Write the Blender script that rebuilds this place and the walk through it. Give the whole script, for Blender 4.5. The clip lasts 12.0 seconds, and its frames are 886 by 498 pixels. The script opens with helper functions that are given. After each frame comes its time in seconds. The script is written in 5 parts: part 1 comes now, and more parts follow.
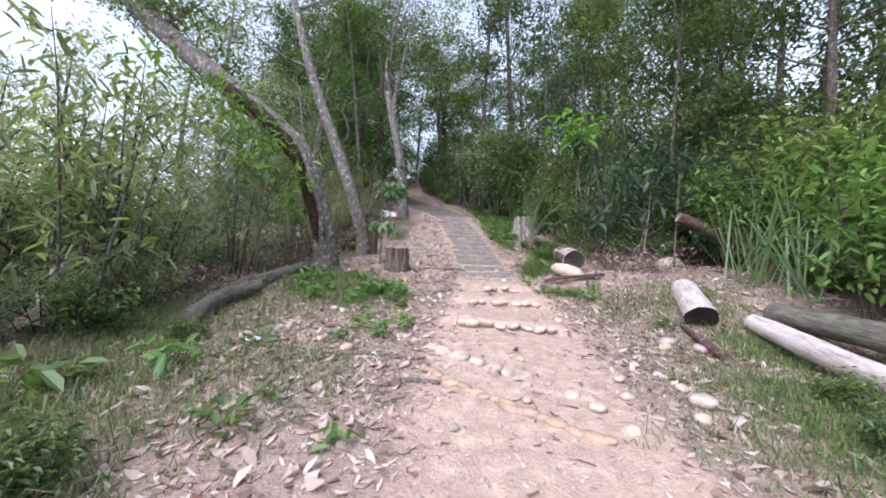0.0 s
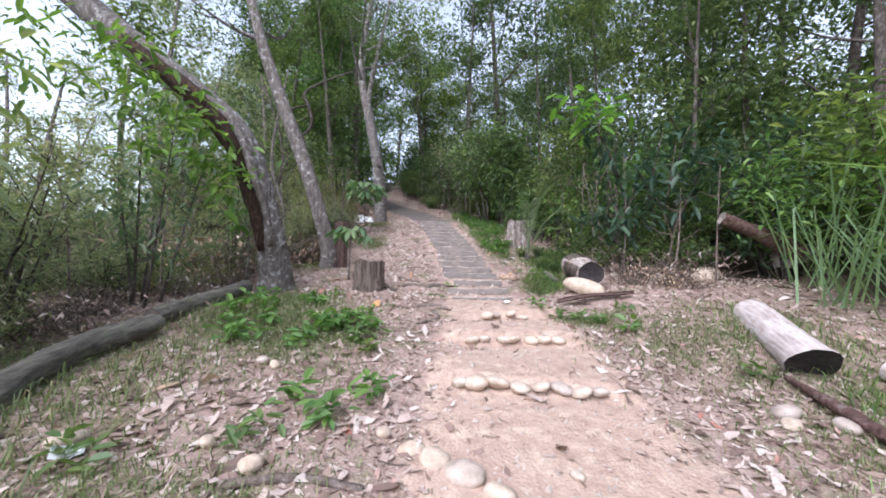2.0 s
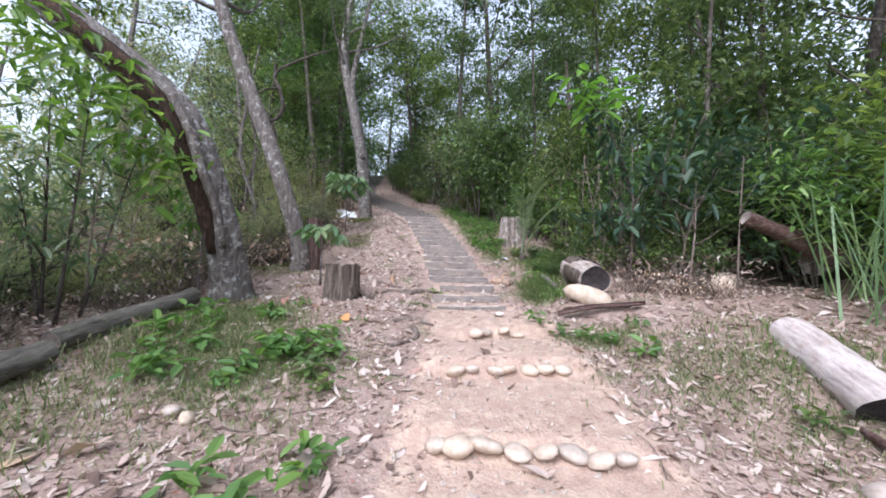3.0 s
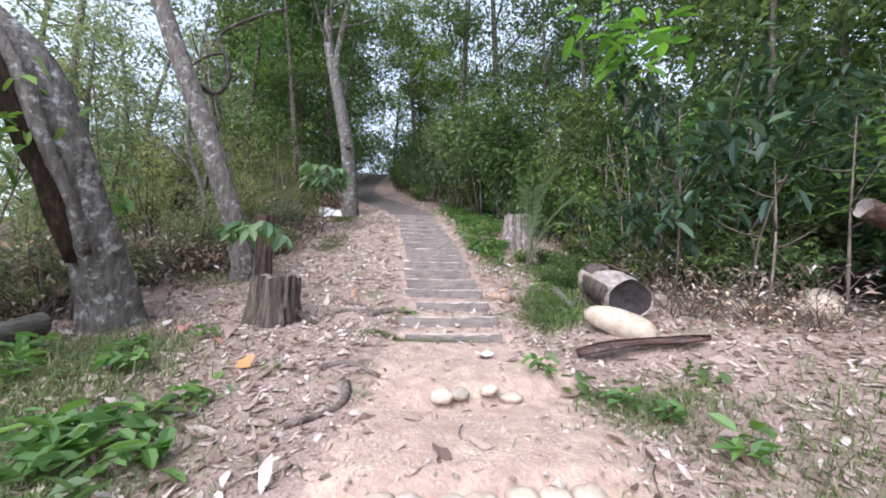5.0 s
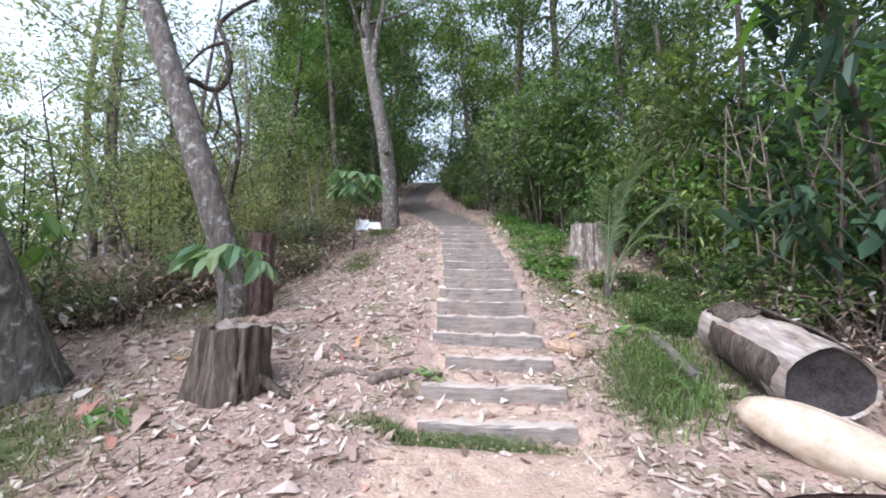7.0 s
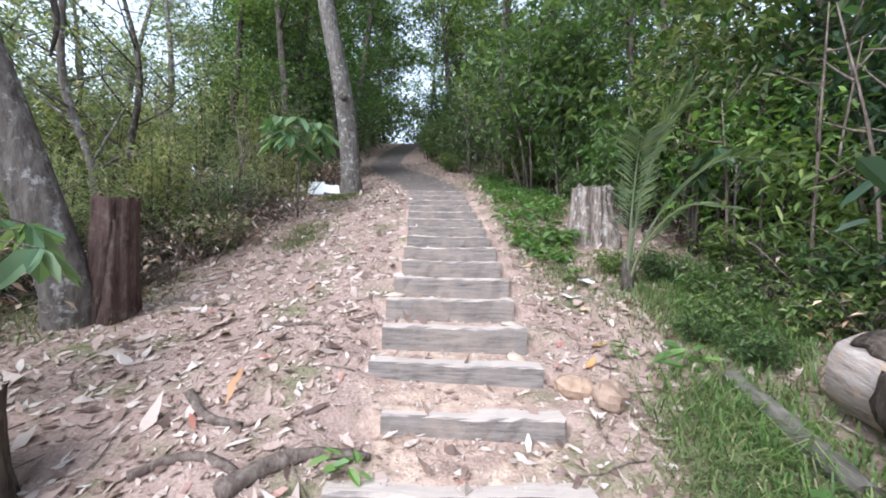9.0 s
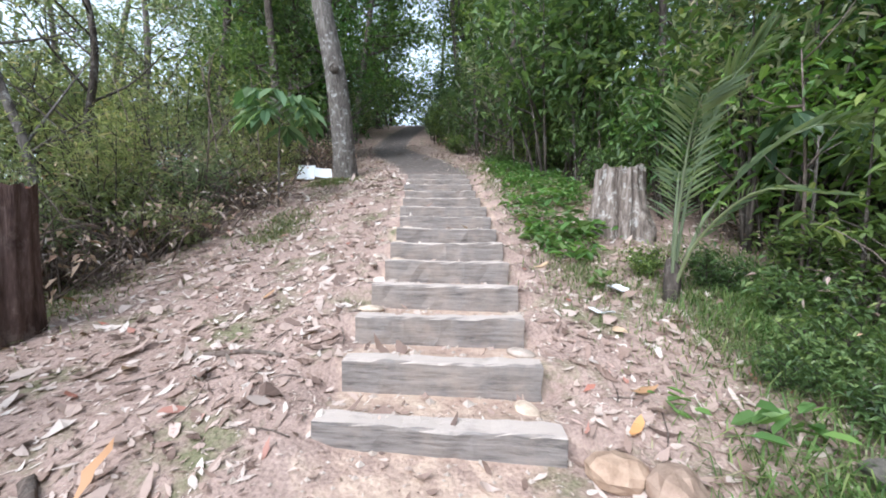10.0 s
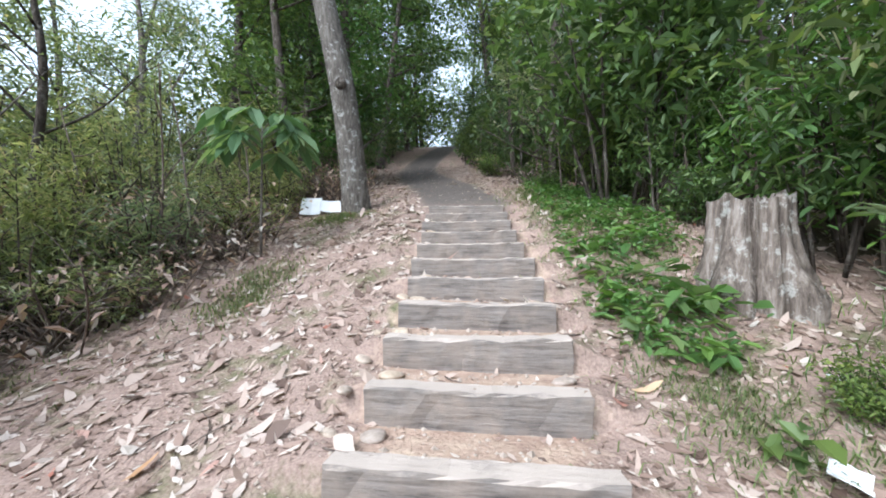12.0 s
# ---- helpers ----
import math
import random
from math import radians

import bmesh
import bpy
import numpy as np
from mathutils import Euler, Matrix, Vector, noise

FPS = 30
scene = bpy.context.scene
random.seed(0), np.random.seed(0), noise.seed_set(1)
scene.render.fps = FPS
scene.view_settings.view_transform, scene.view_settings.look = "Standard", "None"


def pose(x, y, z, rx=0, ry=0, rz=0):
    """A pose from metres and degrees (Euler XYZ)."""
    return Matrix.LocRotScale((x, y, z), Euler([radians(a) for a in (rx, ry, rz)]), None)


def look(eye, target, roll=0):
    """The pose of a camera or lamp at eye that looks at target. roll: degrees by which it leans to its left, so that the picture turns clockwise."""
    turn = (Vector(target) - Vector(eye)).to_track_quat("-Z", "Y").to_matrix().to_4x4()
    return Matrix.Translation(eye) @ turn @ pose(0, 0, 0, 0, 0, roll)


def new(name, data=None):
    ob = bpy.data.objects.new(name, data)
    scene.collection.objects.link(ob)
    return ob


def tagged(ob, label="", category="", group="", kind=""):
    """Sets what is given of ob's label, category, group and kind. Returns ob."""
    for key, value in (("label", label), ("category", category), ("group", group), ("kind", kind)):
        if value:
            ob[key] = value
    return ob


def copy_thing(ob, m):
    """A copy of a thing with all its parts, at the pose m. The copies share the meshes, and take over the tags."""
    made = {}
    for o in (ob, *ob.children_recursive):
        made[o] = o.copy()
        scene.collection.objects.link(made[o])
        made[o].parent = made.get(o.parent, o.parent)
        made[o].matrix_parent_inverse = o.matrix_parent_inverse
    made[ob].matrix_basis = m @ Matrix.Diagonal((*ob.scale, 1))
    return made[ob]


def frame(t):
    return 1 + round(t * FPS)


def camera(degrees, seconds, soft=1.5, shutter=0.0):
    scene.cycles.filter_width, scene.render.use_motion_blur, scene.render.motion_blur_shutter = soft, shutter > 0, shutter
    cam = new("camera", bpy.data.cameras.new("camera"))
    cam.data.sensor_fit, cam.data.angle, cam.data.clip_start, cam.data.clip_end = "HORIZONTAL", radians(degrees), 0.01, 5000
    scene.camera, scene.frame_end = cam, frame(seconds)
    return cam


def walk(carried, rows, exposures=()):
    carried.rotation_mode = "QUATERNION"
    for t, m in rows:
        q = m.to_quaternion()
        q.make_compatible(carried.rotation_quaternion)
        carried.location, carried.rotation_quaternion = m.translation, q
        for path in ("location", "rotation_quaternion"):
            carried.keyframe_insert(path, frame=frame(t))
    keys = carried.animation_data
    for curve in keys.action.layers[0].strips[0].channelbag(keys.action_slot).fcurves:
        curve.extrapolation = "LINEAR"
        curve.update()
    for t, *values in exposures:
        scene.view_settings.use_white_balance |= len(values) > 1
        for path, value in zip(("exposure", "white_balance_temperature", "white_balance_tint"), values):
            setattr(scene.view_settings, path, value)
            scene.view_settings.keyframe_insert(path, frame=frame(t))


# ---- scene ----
cam = camera(97.2, 12.0, soft=1.85)
METRES, EYE, TILT, LEAN, TURN = 10.35, 1.35, 12.0, 0.0, -3.9
ROWS = [
    (0.0, 0.0, 0.0, 0.0, 0.4, -8.82, -2.55),
    (0.5, 0.0013, 0.0448, -0.0091, 0.01, -9.24, -2.84),
    (1.0, 0.0036, 0.0924, -0.0113, -0.75, -10.27, -2.99),
    (1.5, -0.0049, 0.1356, -0.0112, -2.39, -9.71, -2.78),
    (2.0, -0.0038, 0.1737, -0.0168, -2.28, -7.81, -2.25),
    (2.5, 0.0071, 0.215, -0.0147, -2.74, -7.66, -2.43),
    (3.0, 0.0127, 0.2589, -0.0158, -3.32, -8.64, -2.6),
    (5.0, 0.069, 0.4242, -0.0346, -1.51, -8.52, -2.33),
    (5.5, 0.0818, 0.4655, -0.038, 0.12, -8.22, -2.22),
    (6.0, 0.0855, 0.5115, -0.0351, 1.95, -8.02, -1.41),
    (6.5, 0.0898, 0.5473, -0.0364, 4.86, -6.77, -0.56),
    (7.0, 0.0916, 0.5845, -0.0383, 7.04, -7.48, -0.41),
    (9.0, 0.0981, 0.7424, -0.0523, 4.64, -12.45, -0.93),
    (9.5, 0.0986, 0.7801, -0.0591, 4.6, -12.85, -0.59),
    (10.0, 0.1065, 0.8246, -0.0595, 6.17, -14.71, -0.45),
    (10.5, 0.1047, 0.867, -0.0664, 7.38, -15.5, -0.3),
    (11.0, 0.0995, 0.9087, -0.0591, 7.58, -15.92, 0.33),
    (11.5, 0.0992, 0.9446, -0.0591, 9.3, -14.06, 1.34),
    (12.0, 0.0957, 0.9772, -0.0527, 10.93, -11.91, 1.69),
]
EXPOSURES = [(0.0, 1.42, 5720, 15), (5.0, 1.52, 5680, 12), (9.0, 1.66, 5650, 9), (12.0, 1.61, 5680, 4)]
walk(cam, [(t, pose(0, 0, EYE, TILT, LEAN, TURN) @ pose(METRES * x, METRES * y, METRES * z, 90 + pitch, roll, yaw)) for t, x, y, z, yaw, pitch, roll in ROWS], EXPOSURES)

# ---------------------------------------------------------------- light
world = bpy.data.worlds.new("overcast_sky")
scene.world = world
world.use_nodes = True
wn, wl = world.node_tree.nodes, world.node_tree.links
wn.clear()
sky = wn.new("ShaderNodeTexSky")
sky.sky_type = "NISHITA"
sky.sun_disc = False
sky.sun_elevation = radians(47)
sky.sun_rotation = radians(-145)
sky.dust_density = 1.0
sky.air_density = 1.0
haze = wn.new("ShaderNodeHueSaturation")
haze.inputs["Saturation"].default_value = 0.36
back = wn.new("ShaderNodeBackground")
back.inputs["Strength"].default_value = 0.15
wout = wn.new("ShaderNodeOutputWorld")
wl.new(sky.outputs["Color"], haze.inputs["Color"])
wl.new(haze.outputs["Color"], back.inputs["Color"])
wl.new(back.outputs["Background"], wout.inputs["Surface"])

sun_data = bpy.data.lights.new("sun", "SUN")
sun_data.energy = 1.5
sun_data.angle = radians(40)
sun_data.color = (1.0, 0.97, 0.94)
sun = new("sun", sun_data)
sun.matrix_world = look((0, 0, 40), (16, 24, 9))

# ---------------------------------------------------------------- materials


def node_mat(name):
    m = bpy.data.materials.new(name)
    m.use_nodes = True
    nt = m.node_tree
    nt.nodes.clear()
    out = nt.nodes.new("ShaderNodeOutputMaterial")
    return m, nt, out


def add(nt, kind, **inputs):
    n = nt.nodes.new(kind)
    for k, v in inputs.items():
        n.inputs[k.replace("_", " ")].default_value = v
    return n


def noise_of(nt, vector, scale, detail=4.0, rough=0.6):
    n = add(nt, "ShaderNodeTexNoise", Scale=scale, Detail=detail, Roughness=rough)
    if vector is not None:
        nt.links.new(vector, n.inputs["Vector"])
    return n.outputs["Fac"]


def ramp_of(nt, fac, stops):
    r = nt.nodes.new("ShaderNodeValToRGB")
    e = r.color_ramp.elements
    while len(e) < len(stops):
        e.new(0.5)
    for el, (p, c) in zip(e, stops):
        el.position = p
        el.color = (*c, 1) if len(c) == 3 else c
    nt.links.new(fac, r.inputs["Fac"])
    return r.outputs["Color"]


def mix_of(nt, fac, a, b, mode="MIX"):
    m = nt.nodes.new("ShaderNodeMix")
    m.data_type, m.blend_type = "RGBA", mode
    for sock, v in ((m.inputs[0], fac), (m.inputs[6], a), (m.inputs[7], b)):
        if isinstance(v, (int, float)):
            sock.default_value = v
        elif isinstance(v, tuple):
            sock.default_value = (*v, 1)
        else:
            nt.links.new(v, sock)
    return m.outputs[2]


def math_of(nt, op, a, b):
    m = nt.nodes.new("ShaderNodeMath")
    m.operation = op
    for sock, v in zip(m.inputs, (a, b)):
        if isinstance(v, (int, float)):
            sock.default_value = v
        else:
            nt.links.new(v, sock)
    return m.outputs[0]


def place_of(nt, scale=(1, 1, 1)):
    tc = nt.nodes.new("ShaderNodeTexCoord")
    mp = nt.nodes.new("ShaderNodeMapping")
    mp.inputs["Scale"].default_value = scale
    nt.links.new(tc.outputs["Object"], mp.inputs["Vector"])
    return mp.outputs["Vector"]


def surface(nt, out, colour, rough, height=None, bump=0.3, dist=0.02, spec=0.3):
    p = add(nt, "ShaderNodeBsdfPrincipled", Roughness=rough)
    p.inputs["Specular IOR Level"].default_value = spec
    if isinstance(colour, tuple):
        p.inputs["Base Color"].default_value = (*colour, 1)
    else:
        nt.links.new(colour, p.inputs["Base Color"])
    if height is not None:
        b = add(nt, "ShaderNodeBump", Strength=bump, Distance=dist)
        nt.links.new(height, b.inputs["Height"])
        nt.links.new(b.outputs["Normal"], p.inputs["Normal"])
    nt.links.new(p.outputs[0], out.inputs["Surface"])
    return p


def ground_material():
    m, nt, out = node_mat("hillside_earth")
    v = place_of(nt)
    at = nt.nodes.new("ShaderNodeAttribute")
    at.attribute_name = "trod"
    big = noise_of(nt, v, 1.3, 5)
    mid = noise_of(nt, v, 7, 6, 0.65)
    fine = noise_of(nt, v, 60, 5, 0.7)
    clay = ramp_of(nt, mid, [(0.28, (0.27, 0.175, 0.135)), (0.5, (0.43, 0.31, 0.235)), (0.7, (0.61, 0.475, 0.355))])
    pink = ramp_of(nt, fine, [(0.3, (0.28, 0.18, 0.145)), (0.7, (0.56, 0.40, 0.32))])
    clay = mix_of(nt, math_of(nt, "MULTIPLY", big, 0.75), clay, pink)
    humus = ramp_of(nt, fine, [(0.28, (0.14, 0.094, 0.075)), (0.5, (0.345, 0.243, 0.199)), (0.75, (0.50, 0.378, 0.322))])
    humus2 = ramp_of(nt, mid, [(0.3, (0.17, 0.115, 0.095)), (0.7, (0.40, 0.295, 0.25))])
    humus = mix_of(nt, 0.45, humus, humus2)
    moss = ramp_of(nt, fine, [(0.3, (0.05, 0.07, 0.025)), (0.7, (0.16, 0.18, 0.07))])
    mossy = ramp_of(nt, noise_of(nt, v, 2.1, 5, 0.7), [(0.52, (0, 0, 0)), (0.66, (0.7, 0.7, 0.7))])
    humus = mix_of(nt, mossy, humus, moss)
    # dark litter under the thickets; part of their shade is in its colour
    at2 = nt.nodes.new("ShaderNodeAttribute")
    at2.attribute_name = "shaded_duff"
    shaded_duff = ramp_of(nt, fine, [(0.3, (0.045, 0.035, 0.026)), (0.6, (0.12, 0.09, 0.065)), (0.8, (0.22, 0.17, 0.13))])
    humus = mix_of(nt, at2.outputs["Fac"], humus, shaded_duff)
    # grey compacted upper path, its colour lowered to include the shade there
    at3 = nt.nodes.new("ShaderNodeAttribute")
    at3.attribute_name = "shaded_grit"
    shaded_grit = ramp_of(nt, fine, [(0.3, (0.07, 0.057, 0.05)), (0.7, (0.195, 0.163, 0.146))])
    edge = math_of(nt, "ADD", at.outputs["Fac"], math_of(nt, "MULTIPLY", math_of(nt, "SUBTRACT", mid, 0.5), 1.1))
    fac = ramp_of(nt, edge, [(0.35, (0, 0, 0)), (0.65, (1, 1, 1))])
    pebble = add(nt, "ShaderNodeTexVoronoi", Scale=38.0)
    nt.links.new(v, pebble.inputs["Vector"])
    h = math_of(nt, "ADD", math_of(nt, "MULTIPLY", fine, 0.6), math_of(nt, "MULTIPLY", pebble.outputs["Distance"], -0.5))
    h = math_of(nt, "ADD", h, mid)
    surface(nt, out, mix_of(nt, at3.outputs["Fac"], mix_of(nt, fac, humus, clay), shaded_grit), 0.95, h, 0.55, 0.03, 0.1)
    return m


def timber_material():
    m, nt, out = node_mat("weathered_timber")
    info = nt.nodes.new("ShaderNodeObjectInfo")
    tc = nt.nodes.new("ShaderNodeTexCoord")
    off = nt.nodes.new("ShaderNodeVectorMath")
    off.operation = "ADD"
    nt.links.new(tc.outputs["Object"], off.inputs[0])
    nt.links.new(info.outputs["Random"], off.inputs[1])
    mp = nt.nodes.new("ShaderNodeMapping")
    mp.inputs["Scale"].default_value = (2.2, 20, 26)
    nt.links.new(off.outputs[0], mp.inputs["Vector"])
    grain = noise_of(nt, mp.outputs[0], 1.6, 8, 0.7)
    blot = noise_of(nt, off.outputs[0], 4.5, 5, 0.7)
    col = ramp_of(nt, grain, [(0.3, (0.075, 0.064, 0.06)), (0.48, (0.185, 0.158, 0.143)), (0.7, (0.28, 0.242, 0.22))])
    col = mix_of(nt, ramp_of(nt, blot, [(0.42, (0, 0, 0)), (0.7, (0.5, 0.5, 0.5))]), col, (0.36, 0.28, 0.225))
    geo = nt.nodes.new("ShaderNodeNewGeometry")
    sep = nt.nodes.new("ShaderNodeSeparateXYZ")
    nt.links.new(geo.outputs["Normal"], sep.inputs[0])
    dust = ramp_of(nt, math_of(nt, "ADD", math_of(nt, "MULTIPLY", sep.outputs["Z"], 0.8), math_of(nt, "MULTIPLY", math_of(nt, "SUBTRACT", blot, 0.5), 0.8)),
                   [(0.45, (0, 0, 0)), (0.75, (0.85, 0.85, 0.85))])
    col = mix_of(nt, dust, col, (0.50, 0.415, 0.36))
    surface(nt, out, col, 0.85, grain, 0.8, 0.012, 0.2)
    return m


def bark_material(name, dark, mid, pale, scale=(9, 9, 2.2), patch=(0.5, 0.47, 0.42), patchy=0.5, bump=1.0):
    m, nt, out = node_mat(name)
    v = place_of(nt, scale)
    w = place_of(nt)
    n = noise_of(nt, v, 2.2, 8, 0.7)
    col = ramp_of(nt, n, [(0.3, dark), (0.5, mid), (0.72, pale)])
    lich = ramp_of(nt, noise_of(nt, w, 9, 8, 0.75), [(0.54, (0, 0, 0)), (0.62, (patchy, patchy, patchy))])
    col = mix_of(nt, lich, col, patch)
    surface(nt, out, col, 0.92, n, bump, 0.03, 0.15)
    return m


def cut_material(name, a, b):
    m, nt, out = node_mat(name)
    w = place_of(nt)
    n = noise_of(nt, w, 7, 7, 0.7)
    f = noise_of(nt, w, 55, 4, 0.7)
    col = ramp_of(nt, math_of(nt, "ADD", math_of(nt, "MULTIPLY", n, 0.7), math_of(nt, "MULTIPLY", f, 0.3)), [(0.35, a), (0.65, b)])
    surface(nt, out, col, 0.9, f, 0.6, 0.01, 0.15)
    return m


def leaf_material(name, stops, gloss=0.45, through_light=0.42):
    """Leaves: colour varies leaf by leaf and tree by tree, some light passes through."""
    m, nt, out = node_mat(name)
    geo = nt.nodes.new("ShaderNodeNewGeometry")
    info = nt.nodes.new("ShaderNodeObjectInfo")
    col = ramp_of(nt, geo.outputs["Random Per Island"], stops)
    shift = ramp_of(nt, info.outputs["Random"], [(0.0, (0.72, 0.78, 0.8)), (0.5, (1, 1, 1)), (1.0, (1.2, 1.12, 0.85))])
    col = mix_of(nt, 1.0, col, shift, "MULTIPLY")
    p = add(nt, "ShaderNodeBsdfPrincipled", Roughness=gloss)
    p.inputs["Specular IOR Level"].default_value = 0.35
    nt.links.new(col, p.inputs["Base Color"])
    t = nt.nodes.new("ShaderNodeBsdfTranslucent")
    nt.links.new(mix_of(nt, 1.0, col, (1.15, 1.25, 0.6), "MULTIPLY"), t.inputs["Color"])
    ms = nt.nodes.new("ShaderNodeMixShader")
    ms.inputs["Fac"].default_value = through_light
    nt.links.new(p.outputs[0], ms.inputs[1])
    nt.links.new(t.outputs[0], ms.inputs[2])
    nt.links.new(ms.outputs[0], out.inputs["Surface"])
    return m


def stone_material(name, a, b, c):
    m, nt, out = node_mat(name)
    info = nt.nodes.new("ShaderNodeObjectInfo")
    w = place_of(nt)
    n = noise_of(nt, w, 9, 6, 0.65)
    f = noise_of(nt, w, 90, 3, 0.6)
    col = ramp_of(nt, n, [(0.32, a), (0.5, b), (0.7, c)])
    tint = ramp_of(nt, info.outputs["Random"], [(0, (0.8, 0.78, 0.78)), (0.5, (1, 0.96, 0.9)), (1, (1.1, 1.02, 0.9))])
    col = mix_of(nt, 1.0, col, tint, "MULTIPLY")
    surface(nt, out, col, 0.85, f, 0.4, 0.006, 0.25)
    return m


EARTH = ground_material()
TIMBER = timber_material()
BARK_GREY = bark_material("grey_bark", (0.05, 0.042, 0.036), (0.15, 0.125, 0.11), (0.27, 0.235, 0.21), patch=(0.47, 0.445, 0.42), patchy=0.75)
BARK_LICHEN = bark_material("lichen_bark", (0.05, 0.042, 0.036), (0.15, 0.128, 0.113), (0.28, 0.25, 0.226), patch=(0.56, 0.545, 0.52), patchy=0.65)
BARK_DARK = bark_material("dark_bark", (0.025, 0.02, 0.017), (0.075, 0.06, 0.05), (0.16, 0.13, 0.11), patchy=0.25)
BARK_ROT = bark_material("rotten_wood", (0.012, 0.009, 0.007), (0.045, 0.028, 0.02), (0.12, 0.075, 0.05), patchy=0.0)
STUMP_SIDE = bark_material("old_stump_bark", (0.03, 0.024, 0.02), (0.11, 0.085, 0.068), (0.24, 0.19, 0.155), scale=(12, 12, 1.8), patch=(0.2, 0.16, 0.12), patchy=0.3, bump=1.2)
STUMP_RED = bark_material("reddish_stump", (0.03, 0.017, 0.014), (0.10, 0.062, 0.052), (0.20, 0.14, 0.12), scale=(12, 12, 2), patch=(0.26, 0.2, 0.17), patchy=0.35)
STUMP_PALE = bark_material("bleached_stump", (0.03, 0.024, 0.02), (0.17, 0.134, 0.112), (0.40, 0.34, 0.30), scale=(9, 9, 1.1), patch=(0.52, 0.5, 0.46), patchy=0.6, bump=1.0)
LOG_PALE = bark_material("barkless_log", (0.22, 0.17, 0.155), (0.47, 0.395, 0.365), (0.64, 0.565, 0.535), scale=(8, 1.2, 8), patch=(0.39, 0.27, 0.21), patchy=0.5, bump=0.5)
LOG_GREY = bark_material("grey_log", (0.045, 0.04, 0.034), (0.13, 0.115, 0.095), (0.25, 0.22, 0.185), scale=(10, 2, 10), patch=(0.13, 0.15, 0.08), patchy=0.5)
LOG_PEEL = bark_material("peeling_log", (0.12, 0.09, 0.075), (0.33, 0.27, 0.235), (0.54, 0.47, 0.43), scale=(10, 1.6, 10), patch=(0.47, 0.31, 0.2), patchy=0.6, bump=0.8)
BARK_RED = bark_material("red_bark", (0.035, 0.019, 0.016), (0.105, 0.06, 0.05), (0.20, 0.125, 0.108), scale=(2, 14, 14), patchy=0.2)
CUT_DARK = cut_material("dark_cut", (0.014, 0.012, 0.012), (0.07, 0.057, 0.056))
CUT_RED = cut_material("red_cut", (0.06, 0.02, 0.014), (0.20, 0.075, 0.05))
CUT_GREY = cut_material("grey_cut", (0.10, 0.08, 0.07), (0.30, 0.25, 0.21))
PALE_ROCK = stone_material("pale_rock", (0.34, 0.255, 0.19), (0.46, 0.375, 0.305), (0.56, 0.48, 0.415))
CLAY_STONE = stone_material("clay_coated_stone", (0.22, 0.15, 0.11), (0.35, 0.25, 0.19), (0.46, 0.345, 0.27))
COBBLE = stone_material("river_cobble", (0.29, 0.235, 0.195), (0.44, 0.365, 0.31), (0.56, 0.485, 0.43))
LEAF_MID = leaf_material("shrub_leaf", [(0, (0.066, 0.100, 0.040)), (0.45, (0.111, 0.170, 0.062)), (0.85, (0.179, 0.244, 0.089)), (1, (0.261, 0.309, 0.114))], 0.42, 0.44)
LEAF_DARK = leaf_material("forest_leaf", [(0, (0.052, 0.078, 0.036)), (0.5, (0.091, 0.132, 0.058)), (0.9, (0.146, 0.194, 0.082)), (1, (0.208, 0.235, 0.097))], 0.42, 0.44)
LEAF_DULL = leaf_material("feathery_leaf", [(0, (0.14, 0.168, 0.1)), (0.5, (0.245, 0.28, 0.172)), (0.85, (0.345, 0.358, 0.234)), (1, (0.435, 0.363, 0.298))], 0.6, 0.48)
LEAF_BRIGHT = leaf_material("fresh_leaf", [(0, (0.070, 0.132, 0.044)), (0.5, (0.128, 0.228, 0.070)), (1, (0.215, 0.318, 0.105))], 0.4, 0.45)
LEAF_BLUE = leaf_material("broad_leaf", [(0, (0.036, 0.066, 0.041)), (0.5, (0.064, 0.108, 0.064)), (1, (0.13, 0.185, 0.10))], 0.38, 0.38)
LEAF_GREY = leaf_material("greyish_leaf", [(0, (0.10, 0.145, 0.085)), (0.5, (0.17, 0.225, 0.125)), (1, (0.30, 0.33, 0.20))], 0.5, 0.46)
LEAF_PALE = leaf_material("pale_leaf", [(0, (0.10, 0.17, 0.085)), (0.5, (0.17, 0.26, 0.13)), (1, (0.32, 0.37, 0.19))], 0.4, 0.4)
GRASS = leaf_material("grass_blade", [(0, (0.085, 0.115, 0.042)), (0.5, (0.15, 0.19, 0.075)), (0.86, (0.22, 0.235, 0.11)), (1, (0.42, 0.35, 0.23))], 0.55, 0.35)
GRASS_FRESH = leaf_material("fresh_grass_blade", [(0, (0.07, 0.125, 0.04)), (0.6, (0.135, 0.215, 0.065)), (1, (0.25, 0.29, 0.12))], 0.55, 0.38)
DRY = leaf_material("dry_leaf", [(0, (0.11, 0.068, 0.053)), (0.25, (0.275, 0.18, 0.142)), (0.55, (0.43, 0.31, 0.258)), (0.84, (0.54, 0.425, 0.368)), (0.975, (0.61, 0.515, 0.455)), (1, (0.34, 0.11, 0.07))], 0.65, 0.12)
DRY_ORANGE = leaf_material("orange_dry_leaf", [(0, (0.36, 0.17, 0.09)), (1, (0.58, 0.33, 0.17))], 0.6, 0.15)
LEAF_YOUNG = leaf_material("young_leaf", [(0, (0.13, 0.27, 0.04)), (1, (0.24, 0.42, 0.07))], 0.4, 0.45)
TWIG = bark_material("dry_twig", (0.06, 0.045, 0.038), (0.16, 0.12, 0.10), (0.30, 0.25, 0.21), patchy=0.1)
PAPER = cut_material("white_paper", (0.72, 0.72, 0.74), (0.82, 0.82, 0.83))

# ---------------------------------------------------------------- small mesh kit
rng = np.random.default_rng(7)


